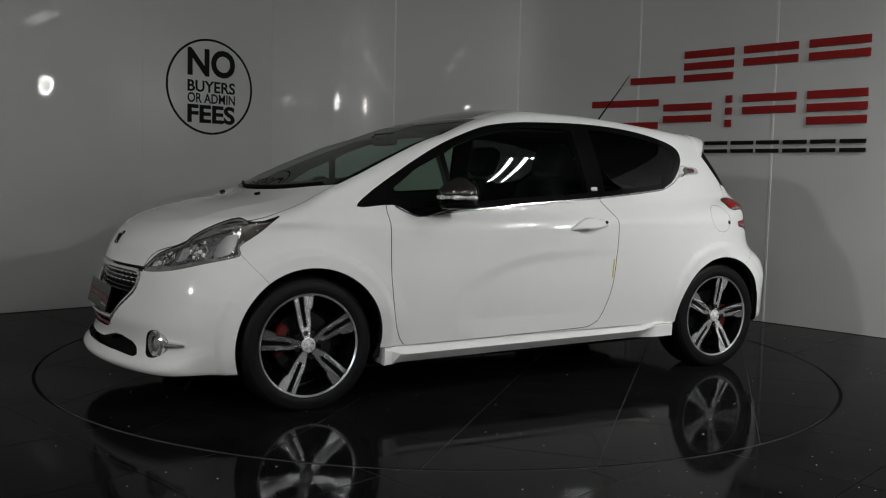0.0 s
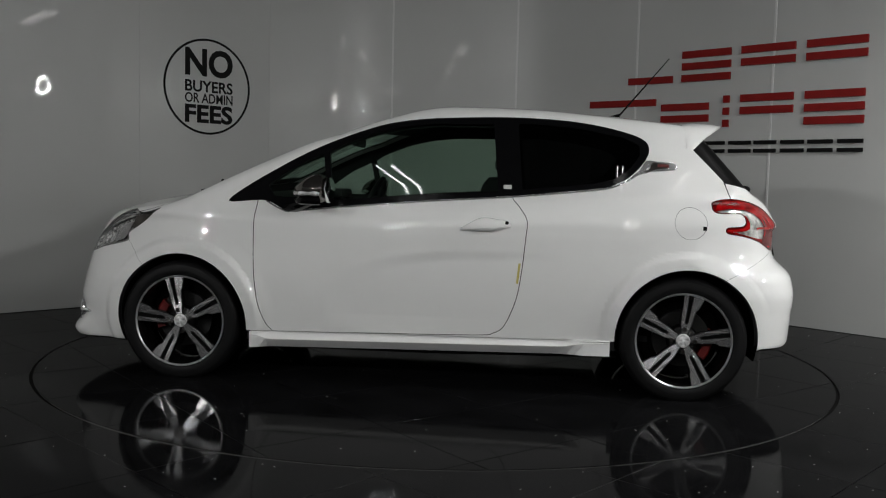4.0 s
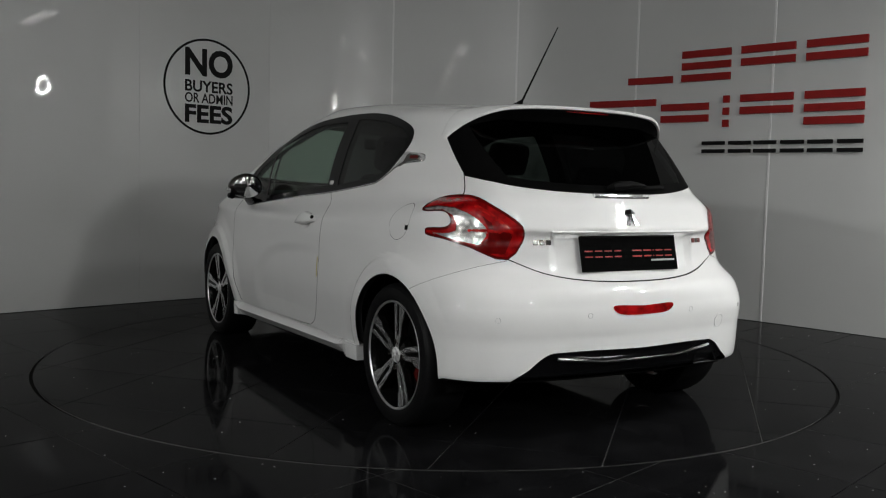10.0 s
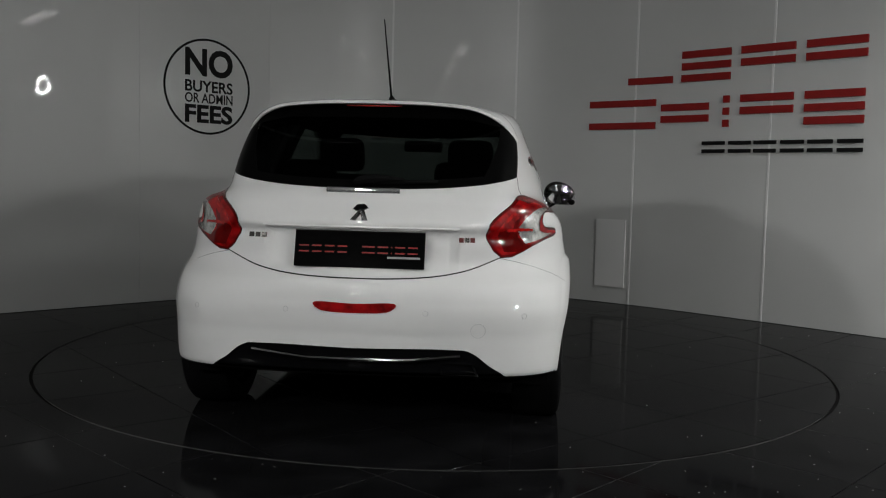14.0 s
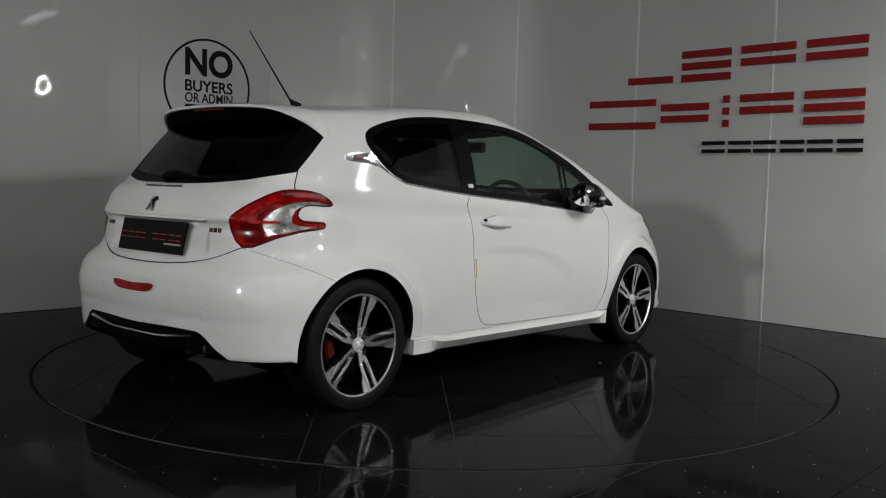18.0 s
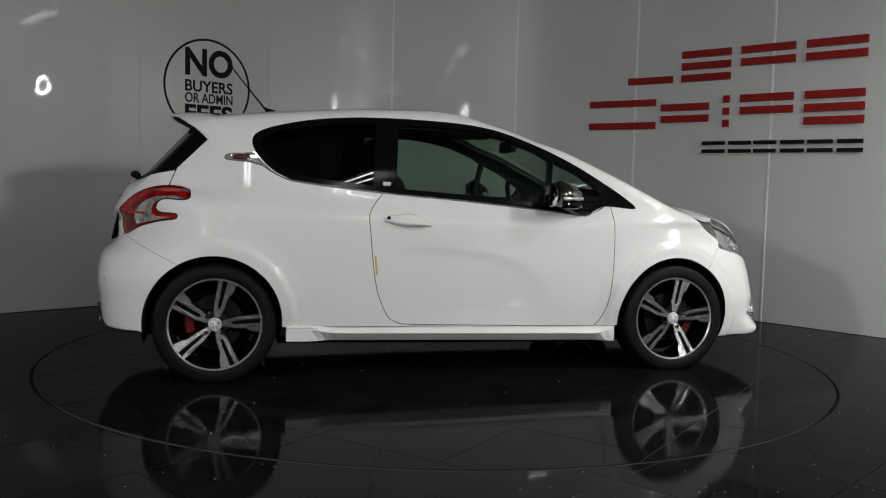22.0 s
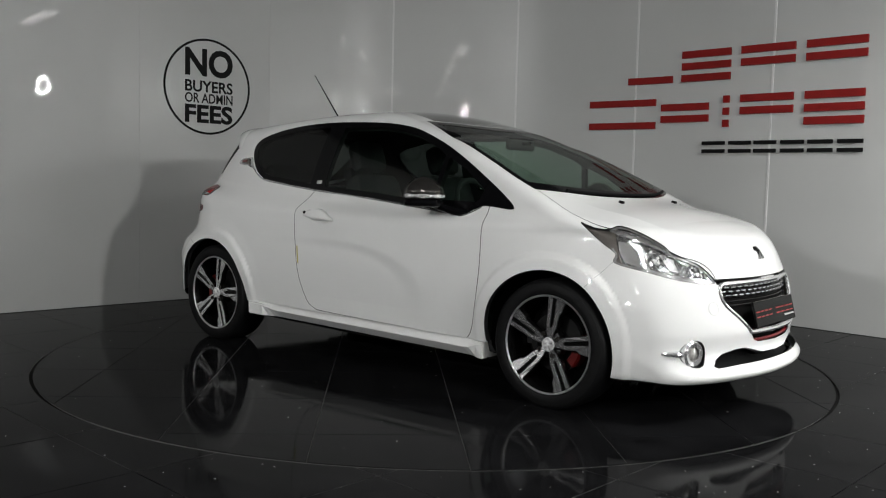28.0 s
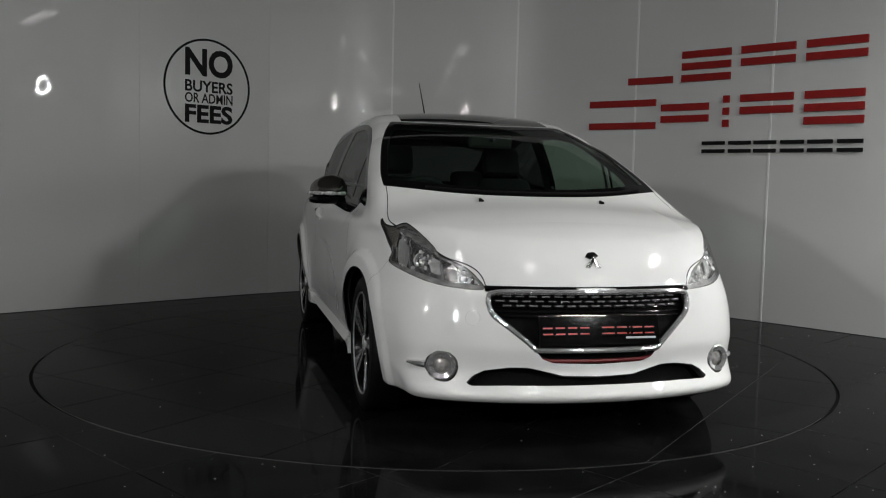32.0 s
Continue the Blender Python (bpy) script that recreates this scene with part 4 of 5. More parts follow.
    # fog lamp in its chrome ring, with a blade to the outside
    place, normal = on_body(2.2, 0.613, 0.311, (-1, 0, 0))
    m = Matrix.Diagonal((1, side, 1, 1)) @ seat_on(place, (normal + Vector((0.9, 0, 0))).normalized())
    ring = lathe([(0.034, 0.006), (0.052, 0.012), (0.062, 0.004), (0.062, -0.02), (0.048, -0.012), (0.034, 0.000)], 36, "z")
    bulb = lathe([(0.0, 0.004), (0.022, 0.002), (0.036, -0.006), (0.05, -0.008)], 28, "z")
    for bm in (ring, bulb):
        bmesh.ops.transform(bm, matrix=m, verts=bm.verts)
        bmesh.ops.recalc_face_normals(bm, faces=bm.faces)
    fog = part("fog_lamp", ring, CHROME, car, "round fog lamp in a chrome ring", smooth=True)
    part("fog_lens", bulb, TAIL_BOWL, fog, smooth=True)
    blade = []
    for k in range(9):
        f = k / 8
        q, nn = on_body(2.4, 0.668 + 0.062 * f, 0.311 + 0.003 * f, (-1, 0, 0), 1.2)
        blade.append((q + nn * 0.004) * 1)
    bm = sweep([(q.x, q.y * side, q.z) for q in blade], [0.020 - 0.013 * (k / 8) ** 1.5 for k in range(9)], 8, 0.8)
    part("fog_blade", bm, CHROME, front_bumper, smooth=True)

# ---- front: grille, plate, trim ----
def front_at(y, z, out=0.0):
    q, n = on_body(2.4, y, z, (-1, 0, 0), 0.9)
    return Vector((q.x + out, y, z))


def strip(name, pts, r, mat, parent, flat=1.0, label="", n=8):
    return part(name, sweep(pts, r, n, flat), mat, parent, label, True)


rim = [(0.0, 0.610), (0.2, 0.610), (0.36, 0.609), (0.415, 0.604), (0.437, 0.588), (0.436, 0.548), (0.415, 0.512), (0.36, 0.468), (0.30, 0.420), (0.268, 0.392), (0.25, 0.385), (0.12, 0.384), (0.0, 0.384)]
rim = spline(rim, 4)
outline = [front_at(y, z, -0.004) for y, z in rim] + [front_at(-y, z, -0.004) for y, z in rim[::-1][1:]]
strip("grille_frame", outline, 0.0115, CHROME, front_bumper, 1.0, "chrome grille surround")
red_line = spline([(0.315, 0.402), (0.288, 0.376), (0.255, 0.352), (0.215, 0.341), (0.12, 0.339), (0.0, 0.338)], 4)
strip("red_trim", [front_at(y, z, -0.016) for y, z in red_line] + [front_at(-y, z, -0.016) for y, z in red_line[::-1][1:]], 0.008, RED_TRIM, front_bumper, 1.0, "red grille strip")
for row in range(3):
    for k in range(-8, 9):
        y, z = (k + (0.5 if row % 2 else 0)) * 0.0515, 0.590 - 0.018 * row
        if abs(y) > 0.405 or (row == 3 and abs(y) > 0.26):
            continue
        place = front_at(y, z, -0.026)
        slat = part("grille_tooth", box(-0.006, 0.006, -0.0165, 0.0165, -0.0030, 0.0030, 0.0012), CHROME, front_bumper)
        ahead = front_at(y + 0.01, z, -0.026)
        slat.location, slat.rotation_euler = place, (0, 0, math.atan2(ahead.y - place.y, ahead.x - place.x) - math.pi / 2)
for row in range(5):
    z = 0.581 - 0.018 * row
    pts = [front_at(y, z, -0.030) for y in np.linspace(-0.41, 0.41, 23)]
    strip("grille_bar", pts, 0.005, BLACK_GLOSS, front_bumper, 0.7, n=6)
part("bonnet_badge_strip", sweep([front_at(y, 0.621, -0.004) for y in np.linspace(-0.085, 0.085, 9)], 0.007, 8), REFLECTOR, front_bumper, smooth=True)


def plate_at(name, centre, tilt, facing, parent, width=0.52, height=0.118):
    """A black show plate with plain bars where its print stands."""
    m = Matrix.Translation(centre) @ pose(0, 0, 0, 0, 0, 90 if facing > 0 else -90) @ pose(0, 0, 0, 90 + tilt)
    base = part(name, box(-width / 2, width / 2, -height / 2, height / 2, -0.006, 0.004, 0.003, m), PLATE, parent, "black show plate with red bars")
    part("plate_edge", box(-width / 2, width / 2, height / 2, height / 2 + 0.003, -0.004, 0.006, 0.001, m), GRAPHITE, base)
    x = -width * 0.465
    for k, w in enumerate((0.052, 0.050, 0.050, 0.050)):
        for dz in (-0.012, 0.012):
            part("print_bar", box(x, x + w - 0.012, dz - 0.0028, dz + 0.0028, 0.0035, 0.0052, 0, m), RED_INK, base)
        x += w + 0.002
    x = width * 0.02
    for k, w in enumerate((0.064, 0.054, 0.016, 0.052, 0.052)):
        for dz in (-0.012, 0.012):
            part("print_bar", box(x, x + w - 0.012, dz - 0.0028, dz + 0.0028, 0.0035, 0.0052, 0, m), RED_INK, base)
        x += w
    part("print_bar", box(width * 0.215, width * 0.465, -0.034, -0.026, 0.0035, 0.0052, 0, m), GREY_INK, base)
    return base


plate_at("front_plate", (2.034, 0, 0.462), -14, 1, car)
plate_at("rear_plate", (-1.794, 0, 0.758), -13, -1, car, 0.53, 0.146)


def badge(place, facing, size, parent, name="badge"):
    """A small chrome emblem as a plain upright shape."""
    bm = bmesh.new()
    outline = [(-0.42, 0.18), (-0.2, 0.46), (0.2, 0.5), (0.42, 0.25), (0.2, 0.12), (0.42, -0.48), (0.12, -0.5), (0.02, -0.12), (-0.22, -0.5), (-0.5, -0.46), (-0.12, 0.02)]
    top = [bm.verts.new((x * size, y * size, 0.005)) for x, y in outline]
    low = [bm.verts.new((x * size * 1.06, y * size * 1.06, -0.006)) for x, y in outline]
    mid = bm.verts.new((0.0, 0.12 * size, 0.016))
    for i in range(len(top)):
        bm.faces.new((top[i], top[(i + 1) % len(top)], mid))
        bm.faces.new((low[i], low[(i + 1) % len(top)], top[(i + 1) % len(top)], top[i]))
    bmesh.ops.transform(bm, matrix=seat_on(*place), verts=bm.verts)
    return part(name, bm, EMBLEM, parent, "chrome emblem")


badge(on_body(2.4, 0, 0.735, (-1, 0, 0), 0.9), 1, 0.072, car)
badge(on_body(-2.4, 0, 0.908, (1, 0, 0), 0.9), -1, 0.075, tailgate)
for yc, w, k in ((0.43, 0.082, 3), (-0.43, 0.068, 3)):
    for i in range(k):
        q, nn = on_body(-2.4, yc - (i - 1) * w / k, 0.806, (1, 0, 0), 0.9)
        bm = box(-w / k * 0.42, w / k * 0.42, -0.010, 0.010, -0.003, 0.003, 0.0015, seat_on(q, nn))
        part("model_badge_bar", bm, GRAPHITE if yc > 0 or i == 1 else CALIPER, tailgate)
strip("gate_strip", [on_body(-2.4, y, 0.995 + 0.02 * y * y, (1, 0, 0), 1.0)[0] + Vector((-0.004, 0, 0)) for y in np.linspace(-0.15, 0.15, 13)], 0.012, CHROME, tailgate, 1.0, "chrome strip")
strip("gate_lip", [on_body(-2.4, y, 0.849, (1, 0, 0), 1.0)[0] + Vector((-0.002, 0, 0)) for y in np.linspace(-0.40, 0.40, 23)], 0.0045, PAINT, tailgate)

# rear reflector, sensors, exhaust, diffuser lip
bm = bmesh.new()
top, low = [], []
for y, z in spline([(-0.158, 0.556), (0.0, 0.552), (0.158, 0.556), (0.13, 0.522), (0.0, 0.516), (-0.13, 0.522)], 5, True):
    q, nn = on_body(-2.4, y, z, (1, 0, 0), 0.9)
    top.append(bm.verts.new(q + nn * 0.004))
bm.faces.new(top)
bmesh.ops.triangulate(bm, faces=bm.faces)
part("rear_reflector", bm, RED_LENS, rear_bumper, "red reflector")
for y, z, r in ((0.667, 0.512, 0.011), (0.277, 0.521, 0.011), (-0.281, 0.521, 0.011), (-0.668, 0.513, 0.011), (-0.488, 0.455, 0.030)):
    q, nn = on_body(-2.4, y, z, (1, 0, 0), 1.2)
    bm = lathe([(r - 0.0016, 0.0012), (r, 0.0016), (r * 1.02, -0.002)], 24, "z")
    bmesh.ops.transform(bm, matrix=seat_on(q, nn), verts=bm.verts)
    part("sensor_ring" if r < 0.02 else "tow_cap", bm, SEAM, rear_bumper)
q, nn = on_body(2.4, -0.50, 0.505, (-1, 0, 0), 0.9)
bm = lathe([(0.0288, 0.002), (0.030, 0.0024), (0.0305, -0.003)], 28, "z")
bmesh.ops.transform(bm, matrix=seat_on(q, nn), verts=bm.verts)
part("tow_cap", bm, SEAM, front_bumper)
for y0, y1, z0, z1 in ((-0.485, -0.345, 0.272, 0.318),):
    bm = bmesh.new()
    shape = [(y0 - 0.012, z0), (y1 + 0.004, z0), (y1 - 0.004, z1), (y0 + 0.012, z1)]
    for ring_scale, x in ((1.0, -1.852), (1.0, -1.845), (0.86, -1.842), (0.84, -1.70)):
        cy, cz = (y0 + y1) / 2, (z0 + z1) / 2
        row = [bm.verts.new((x, cy + (y - cy) * ring_scale, cz + (z - cz) * ring_scale)) for y, z in shape]
    vs = list(bm.verts)
    for a in range(3):
        for b in range(4):
            bm.faces.new((vs[a * 4 + b], vs[a * 4 + (b + 1) % 4], vs[a * 4 + 4 + (b + 1) % 4], vs[a * 4 + 4 + b]))
    part("exhaust_trim", bm, EMBLEM, diffuser, "chrome tailpipe trim")
    part("exhaust_inside", box(-1.80, -1.79, y0, y1, z0, z1), BLACK_MATT, diffuser)
strip("diffuser_blade", [(on_body(-2.4, y, 0.330 + 0.020 * max(0, abs(y) - 0.2) / 0.2, (1, 0, 0), 0.9)[0] + Vector((-0.006, 0, 0))) for y in np.linspace(-0.42, 0.42, 25)], 0.009, EMBLEM, diffuser)

# ---- sides: sills, arch liners, mirrors, handles ----
for side in (1, -1):
    bm = bmesh.new()
    rows = []
    for x in np.linspace(0.908, -0.905, 44):
        base = 0.176 + 0.030 * (0.93 - x) / 1.85
        top = 0.256 + 0.024 * (0.93 - x) / 1.85
        end = min(1.0, max(0.0, (x - 0.80) / 0.10, (-0.66 - x) / 0.14))
        end = end * end * (3 - 2 * end)
        lip, edge_z = 0.838 + 0.001 * end, base + 0.046 + (top - base - 0.056) * end
        inner = 0.800 + 0.036 * end
        sec = [(0.70, base + 0.002), (lip - 0.042 * (1 - end) - 0.004, base), (lip - 0.001, edge_z - 0.004), (lip, edge_z - 0.001), (lip - 0.003, edge_z + 0.002), (inner + 0.004, top - 0.001), (inner, top + 0.002), (0.76, top + 0.004)]
        rows.append([bm.verts.new((x, side * y, z)) for y, z in sec])
    for a, b in zip(rows, rows[1:]):
        for i in range(7):
            bm.faces.new((a[i], a[i + 1], b[i + 1], b[i]))
    for r in (rows[0], rows[-1]):
        bm.faces.new(r)
    bmesh.ops.recalc_face_normals(bm, faces=bm.faces)
    part("side_skirt", bm, PAINT, car)
    for sx in (1, -1):
        bm = bmesh.new()
        arcs = []
        for y in (0.775, 0.74, 0.50):
            arcs.append([bm.verts.new((sx * WHEEL_X + 0.352 * math.cos(a), side * y, WHEEL_R - 0.005 + 0.352 * math.sin(a))) for a in np.linspace(-0.3, math.pi + 0.3, 40)])
        for a, b in zip(arcs, arcs[1:]):
            for i in range(39):
                bm.faces.new((a[i], a[i + 1], b[i + 1], b[i]))
        bm.faces.new(arcs[-1])
        part("arch_liner", bm, BLACK_MATT, car, smooth=True)
    # mirror: graphite cap with a clear indicator strip, glass facing back, black foot
    bm = bmesh.new()
    bmesh.ops.create_uvsphere(bm, u_segments=36, v_segments=22, radius=1.0)
    for v in bm.verts:
        x, y, z = v.co
        taper = 1 - 0.40 * max(x, 0.0) ** 1.5 - 0.15 * y * side
        v.co = (x * (0.118 if x > 0 else 0.056) - 0.025 * y * y, y * 0.100, z * (0.080 if z > 0 else 0.064) * taper)
    m = pose(0.550, side * 0.893, 0.984, 0, 0, side * -6)
    bmesh.ops.transform(bm, matrix=m, verts=bm.verts)
    wing_mirror = part("door_mirror", bm, GRAPHITE, car, "dark chrome door mirror on a black foot", True)
    bm = lathe([(0.0, 0.004), (0.043, 0.004), (0.046, 0.001), (0.046, -0.004)], 28, "z")
    bmesh.ops.scale(bm, vec=(1.38, 1.72, 1), verts=bm.verts)
    bmesh.ops.transform(bm, matrix=pose(0.489, side * 0.893, 0.986, 0, -90, side * -6), verts=bm.verts)
    part("mirror_glass", bm, MIRROR, wing_mirror, smooth=True)
    around = np.linspace(-0.75, 1.9, 26)
    belt = lambda k, z: [m @ Vector(((0.118 if math.cos(a) > 0 else 0.056) * k * math.cos(a) - 0.025 * math.sin(a) ** 2, side * 0.104 * k * math.sin(a), z)) for a in around]
    strip("indicator_chrome", belt(0.93, -0.016), [0.011 + 0.0025 * math.sin(9 * a) for a in around], FACETS, wing_mirror, 0.9)
    strip("indicator_strip", belt(0.965, -0.016), 0.013, LENS, wing_mirror, 0.9)
    strip("mirror_base", belt(0.80, -0.052), 0.022, BLACK_GLOSS, wing_mirror, 0.9)
    strip("mirror_foot", [(0.74, side * 0.765, 0.885), (0.68, side * 0.80, 0.895), (0.62, side * 0.84, 0.915), (0.57, side * 0.87, 0.935)], [0.040, 0.042, 0.034, 0.03], BLACK_GLOSS, wing_mirror, 0.6)
    # door handle: a long bowed grip over a shallow cup
    bm = bmesh.new()
    rows = []
    for f in np.linspace(0, 1, 21):
        x = -0.157 - 0.248 * f
        low = 0.804 + 0.022 * max(0.0, f - 0.62) / 0.38
        top = float(curve(np.array([f]), [0, 0.15, 0.3, 0.45, 0.6, 0.75, 0.9, 1.0], [0.816, 0.836, 0.856, 0.866, 0.865, 0.859, 0.857, 0.846])[0])
        out = 0.005 + 0.027 * math.sin(math.pi * min(1.0, 0.04 + 0.96 * f)) ** 0.6
        row = []
        for k, o in ((1.0, -0.003), (0.97, 0.35), (0.80, 0.85), (0.50, 1.0), (0.20, 0.95), (0.04, 0.70), (0.0, 0.40), (0.12, 0.20), (0.2, -0.2)):
            q, nn = on_body(x, side * 1.1, low + k * (top - low), (0, -side, 0))
            row.append(bm.verts.new(q + nn * (out * o)))
        rows.append(row)
    for r0, r1 in zip(rows, rows[1:]):
        for i in range(8):
            bm.faces.new((r0[i], r0[i + 1], r1[i + 1], r1[i]))
    for r0 in (rows[0], rows[-1]):
        bm.faces.new(r0)
    bmesh.ops.recalc_face_normals(bm, faces=bm.faces)
    handle = part("door_handle", bm, PAINT, car, "white pull handle", True)
    q, nn = on_body(-0.386, side * 1.1, 0.842, (0, -side, 0))
    bm = lathe([(0.0, 0.003), (0.0075, 0.003), (0.009, 0.0), (0.009, -0.01)], 16, "z")
    bmesh.ops.transform(bm, matrix=seat_on(q + nn * 0.020, nn), verts=bm.verts)
    part("key_lock", bm, BLACK_MATT, handle)
    # chrome line under the glass, sweeping up to the quarter emblem
    line = [(0.84, 0.920), (0.745, 0.876), (0.68, 0.877), (0.426, 0.903), (0.024, 0.941), (-0.418, 0.975), (-0.80, 1.016), (-0.90, 1.034), (-0.98, 1.072), (-1.06, 1.117), (-1.20, 1.129)]
    pts = []
    for x, z in spline(line, 5):
        q, nn = on_body(x, side * 1.1, z, (0, -side, 0), 0.8)
        pts.append(q + nn * 0.001)
    strip("chrome_line", pts, 0.0045, CHROME, car, 1.0)
    fin = [(-1.062, 1.168), (-1.12, 1.166), (-1.19, 1.161), (-1.215, 1.148), (-1.212, 1.128), (-1.15, 1.120), (-1.07, 1.112), (-0.985, 1.082), (-1.03, 1.12)]
    for nm, grow, lift, mt in (("quarter_emblem", 1.0, 0.002, CHROME), ("emblem_inlay", 0.66, 0.006, GRAPHITE)):
        cx, cz = -1.13, 1.142
        bm = bmesh.new()
        top, low = [], []
        for x, z in spline(fin, 3, True):
            x, z = cx + (x - cx) * grow * (0.8 if grow < 1 else 1), cz + (z - cz) * grow
            q, nn = on_body(x, side * 1.1, z, (0, -side, 0), 0.9)
            top.append(bm.verts.new(q + nn * lift))
            low.append(bm.verts.new(q - nn * 0.004))
        bm.faces.new(top)
        for i in range(len(top)):
            bm.faces.new((low[i], low[(i + 1) % len(top)], top[(i + 1) % len(top)], top[i]))
        bmesh.ops.recalc_face_normals(bm, faces=bm.faces)
        part(nm, bm, mt, car, "chrome quarter emblem")
    q, nn = on_body(-1.145, side * 1.1, 1.144, (0, -side, 0), 0.9)
    part("emblem_bar", box(-0.028, 0.028, -0.007, 0.007, 0.006, 0.008, 0, seat_on(q, nn)), CALIPER, car)
    # yellow film on the door's edge, small label on the pillar
    film = [on_body(-0.455 + 0.010 * f, side * 1.1, 0.650 - 0.10 * f, (0, -side, 0)) for f in np.linspace(0, 1, 6)]
    bm = bmesh.new()
    rows = [(bm.verts.new(q + nn * 0.0015 + Vector((-0.004, 0, 0))), bm.verts.new(q + nn * 0.0015 + Vector((0.007, 0, 0)))) for q, nn in film]
    for a, b in zip(rows, rows[1:]):
        bm.faces.new((a[0], a[1], b[1], b[0]))
    part("edge_film", bm, TAPE, car, "yellow protective film")
    q, nn = on_body(-0.381, side * 1.1, 1.023, (0, -side, 0), 0.8)
    part("pillar_label", box(-0.020, 0.020, -0.010, 0.010, -0.001, 0.0015, 0, seat_on(q, nn)), PAPER, car)
q, nn = on_body(-1.338, 1.1, 0.846, (0, -1, 0))
part("flap_mark", box(-0.009, 0.009, -0.010, 0.010, 0, 0.002, 0, seat_on(q, nn)), BLACK_MATT, car)

# ---- top: spoiler, aerial, wiper, washer jets ----
edge = [(0.0, -1.515, 1.380), (0.2, -1.510, 1.378), (0.36, -1.480, 1.370), (0.44, -1.452, 1.358), (0.51, -1.412, 1.332), (0.565, -1.360, 1.296), (0.605, -1.315, 1.252), (0.622, -1.290, 1.222)]
edge = spline(edge, 5)
for nm, mt in (("spoiler", PAINT), ("spoiler_underside", BLACK_MATT)):
    bm = bmesh.new()
    rows = []
    for y, xe, ze in np.concatenate([edge[::-1] * [-1, 1, 1], edge[1:]]):
        a = abs(y)
        q, _ = on_body(-1.245 - 0.03 * a, y, 1.7, (0, 0, -1), 0.9)
        q2, _ = on_body(-1.9, y, 1.315 - 0.22 * max(0, a - 0.40), (1, 0, 0), 0.9)
        tip, root = Vector((xe, y, ze)), Vector((q.x, y, q.z + 0.001))
        under = Vector((q2.x - 0.002, y, q2.z))
        bow = root.lerp(tip, 0.5) + Vector((0, 0, 0.010))
        if nm == "spoiler":
            line = [root, root.lerp(bow, 0.5) + Vector((0, 0, 0.003)), bow, bow.lerp(tip, 0.6) + Vector((0, 0, 0.003)), tip, tip + Vector((0.002, 0, -0.012)), tip + Vector((0.016, 0, -0.015))]
        else:
            low = tip + Vector((0.014, 0, -0.0145))
            if a > 0.56:
                under = low + Vector((0.014, 0, -0.004))
            line = [low, low.lerp(under, 0.3) + Vector((0, 0, 0.006)), low.lerp(under, 0.65) + Vector((0, 0, 0.004)), under]
        rows.append([bm.verts.new(p) for p in line])
    for a, b in zip(rows, rows[1:]):
        for i in range(len(a) - 1):
            bm.faces.new((a[i], b[i], b[i + 1], a[i + 1]))
    bmesh.ops.recalc_face_normals(bm, faces=bm.faces)
    part(nm, bm, mt, car, "white roof spoiler" if nm == "spoiler" else "black spoiler underside", True)
part("brake_light", box(-1.490, -1.484, -0.12, 0.12, 1.356, 1.366, 0.002), RED_LENS, car)
q, nn = on_body(-0.965, 0, 1.7, (0, 0, -1))
strip("aerial_foot", [q + Vector((0.03, 0, -0.004)), q + Vector((0.0, 0, 0.012)), q + Vector((-0.022, 0, 0.03))], [0.028, 0.018, 0.007], BLACK_MATT, car)
strip("aerial", [Vector((q.x - 0.018, 0, q.z + 0.022)).lerp(Vector((-1.253, 0, 1.769)), f) for f in np.linspace(0, 1, 8)], [0.0055 - 0.003 * f for f in np.linspace(0, 1, 8)], BLACK_MATT, car)
strip("rear_wiper", [on_body(-2.2, y, 1.022 + 0.10 * (0.02 - y) * 0.3, (1, 0, 0), 0.9)[0] + Vector((-0.018, 0, 0.006)) for y in np.linspace(0.03, -0.30, 10)], 0.009, BLACK_MATT, car)
hub_at = on_body(-2.2, 0.0, 1.030, (1, 0, 0), 0.9)[0]
strip("wiper_hub", [hub_at + Vector((dx, dy, dz)) for dx, dy, dz in ((-0.012, 0.045, 0.0), (-0.026, 0.025, 0.004), (-0.034, -0.01, 0.010), (-0.034, -0.06, 0.016), (-0.028, -0.11, 0.016), (-0.020, -0.16, 0.012))], [0.010, 0.024, 0.027, 0.022, 0.015, 0.009], BLACK_MATT, car, 0.8)
for y in (0.30, -0.30):
    q, nn = on_body(1.30 + 0.05, y, 1.4, (0, 0, -1))
    strip("washer_jet", [q + Vector((0.012, 0, -0.002)), q + Vector((-0.010, 0, 0.009))], [0.013, 0.007], BLACK_MATT, car)
for y0, y1 in ((0.60, 0.02), (0.02, -0.52)):
    pts = [on_body(1.285 - 0.36 * y * y, y, 1.5, (0, 0, -1))[0] + Vector((-0.02, 0, 0.012)) for y in np.linspace(y0, y1, 10)]
    strip("front_wiper", pts, 0.008, BLACK_MATT, car)

# ---- wheels ----
def prism(bm, outline, lift, depth, edge=0.0008):
    """A flat piece with an outline in x and z, its face bowed by lift(radius), depth thick, with a small arris."""
    cx, cz = np.mean(outline, 0)
    rows = []
    for grow, down in ((1 - edge * 25, 0.0), (1.0, edge), (1.0, depth)):
        rows.append([bm.verts.new((cx + (x - cx) * grow, lift(math.hypot(x, z)) - down, cz + (z - cz) * grow)) for x, z in outline])
    bm.faces.new(rows[0])
    for r0, r1 in zip(rows, rows[1:]):
        for i in range(len(outline)):
            bm.faces.new((r0[i], r0[(i + 1) % len(outline)], r1[(i + 1) % len(outline)], r1[i]))


RIM_R, HUB_Z = 0.232, 0.296
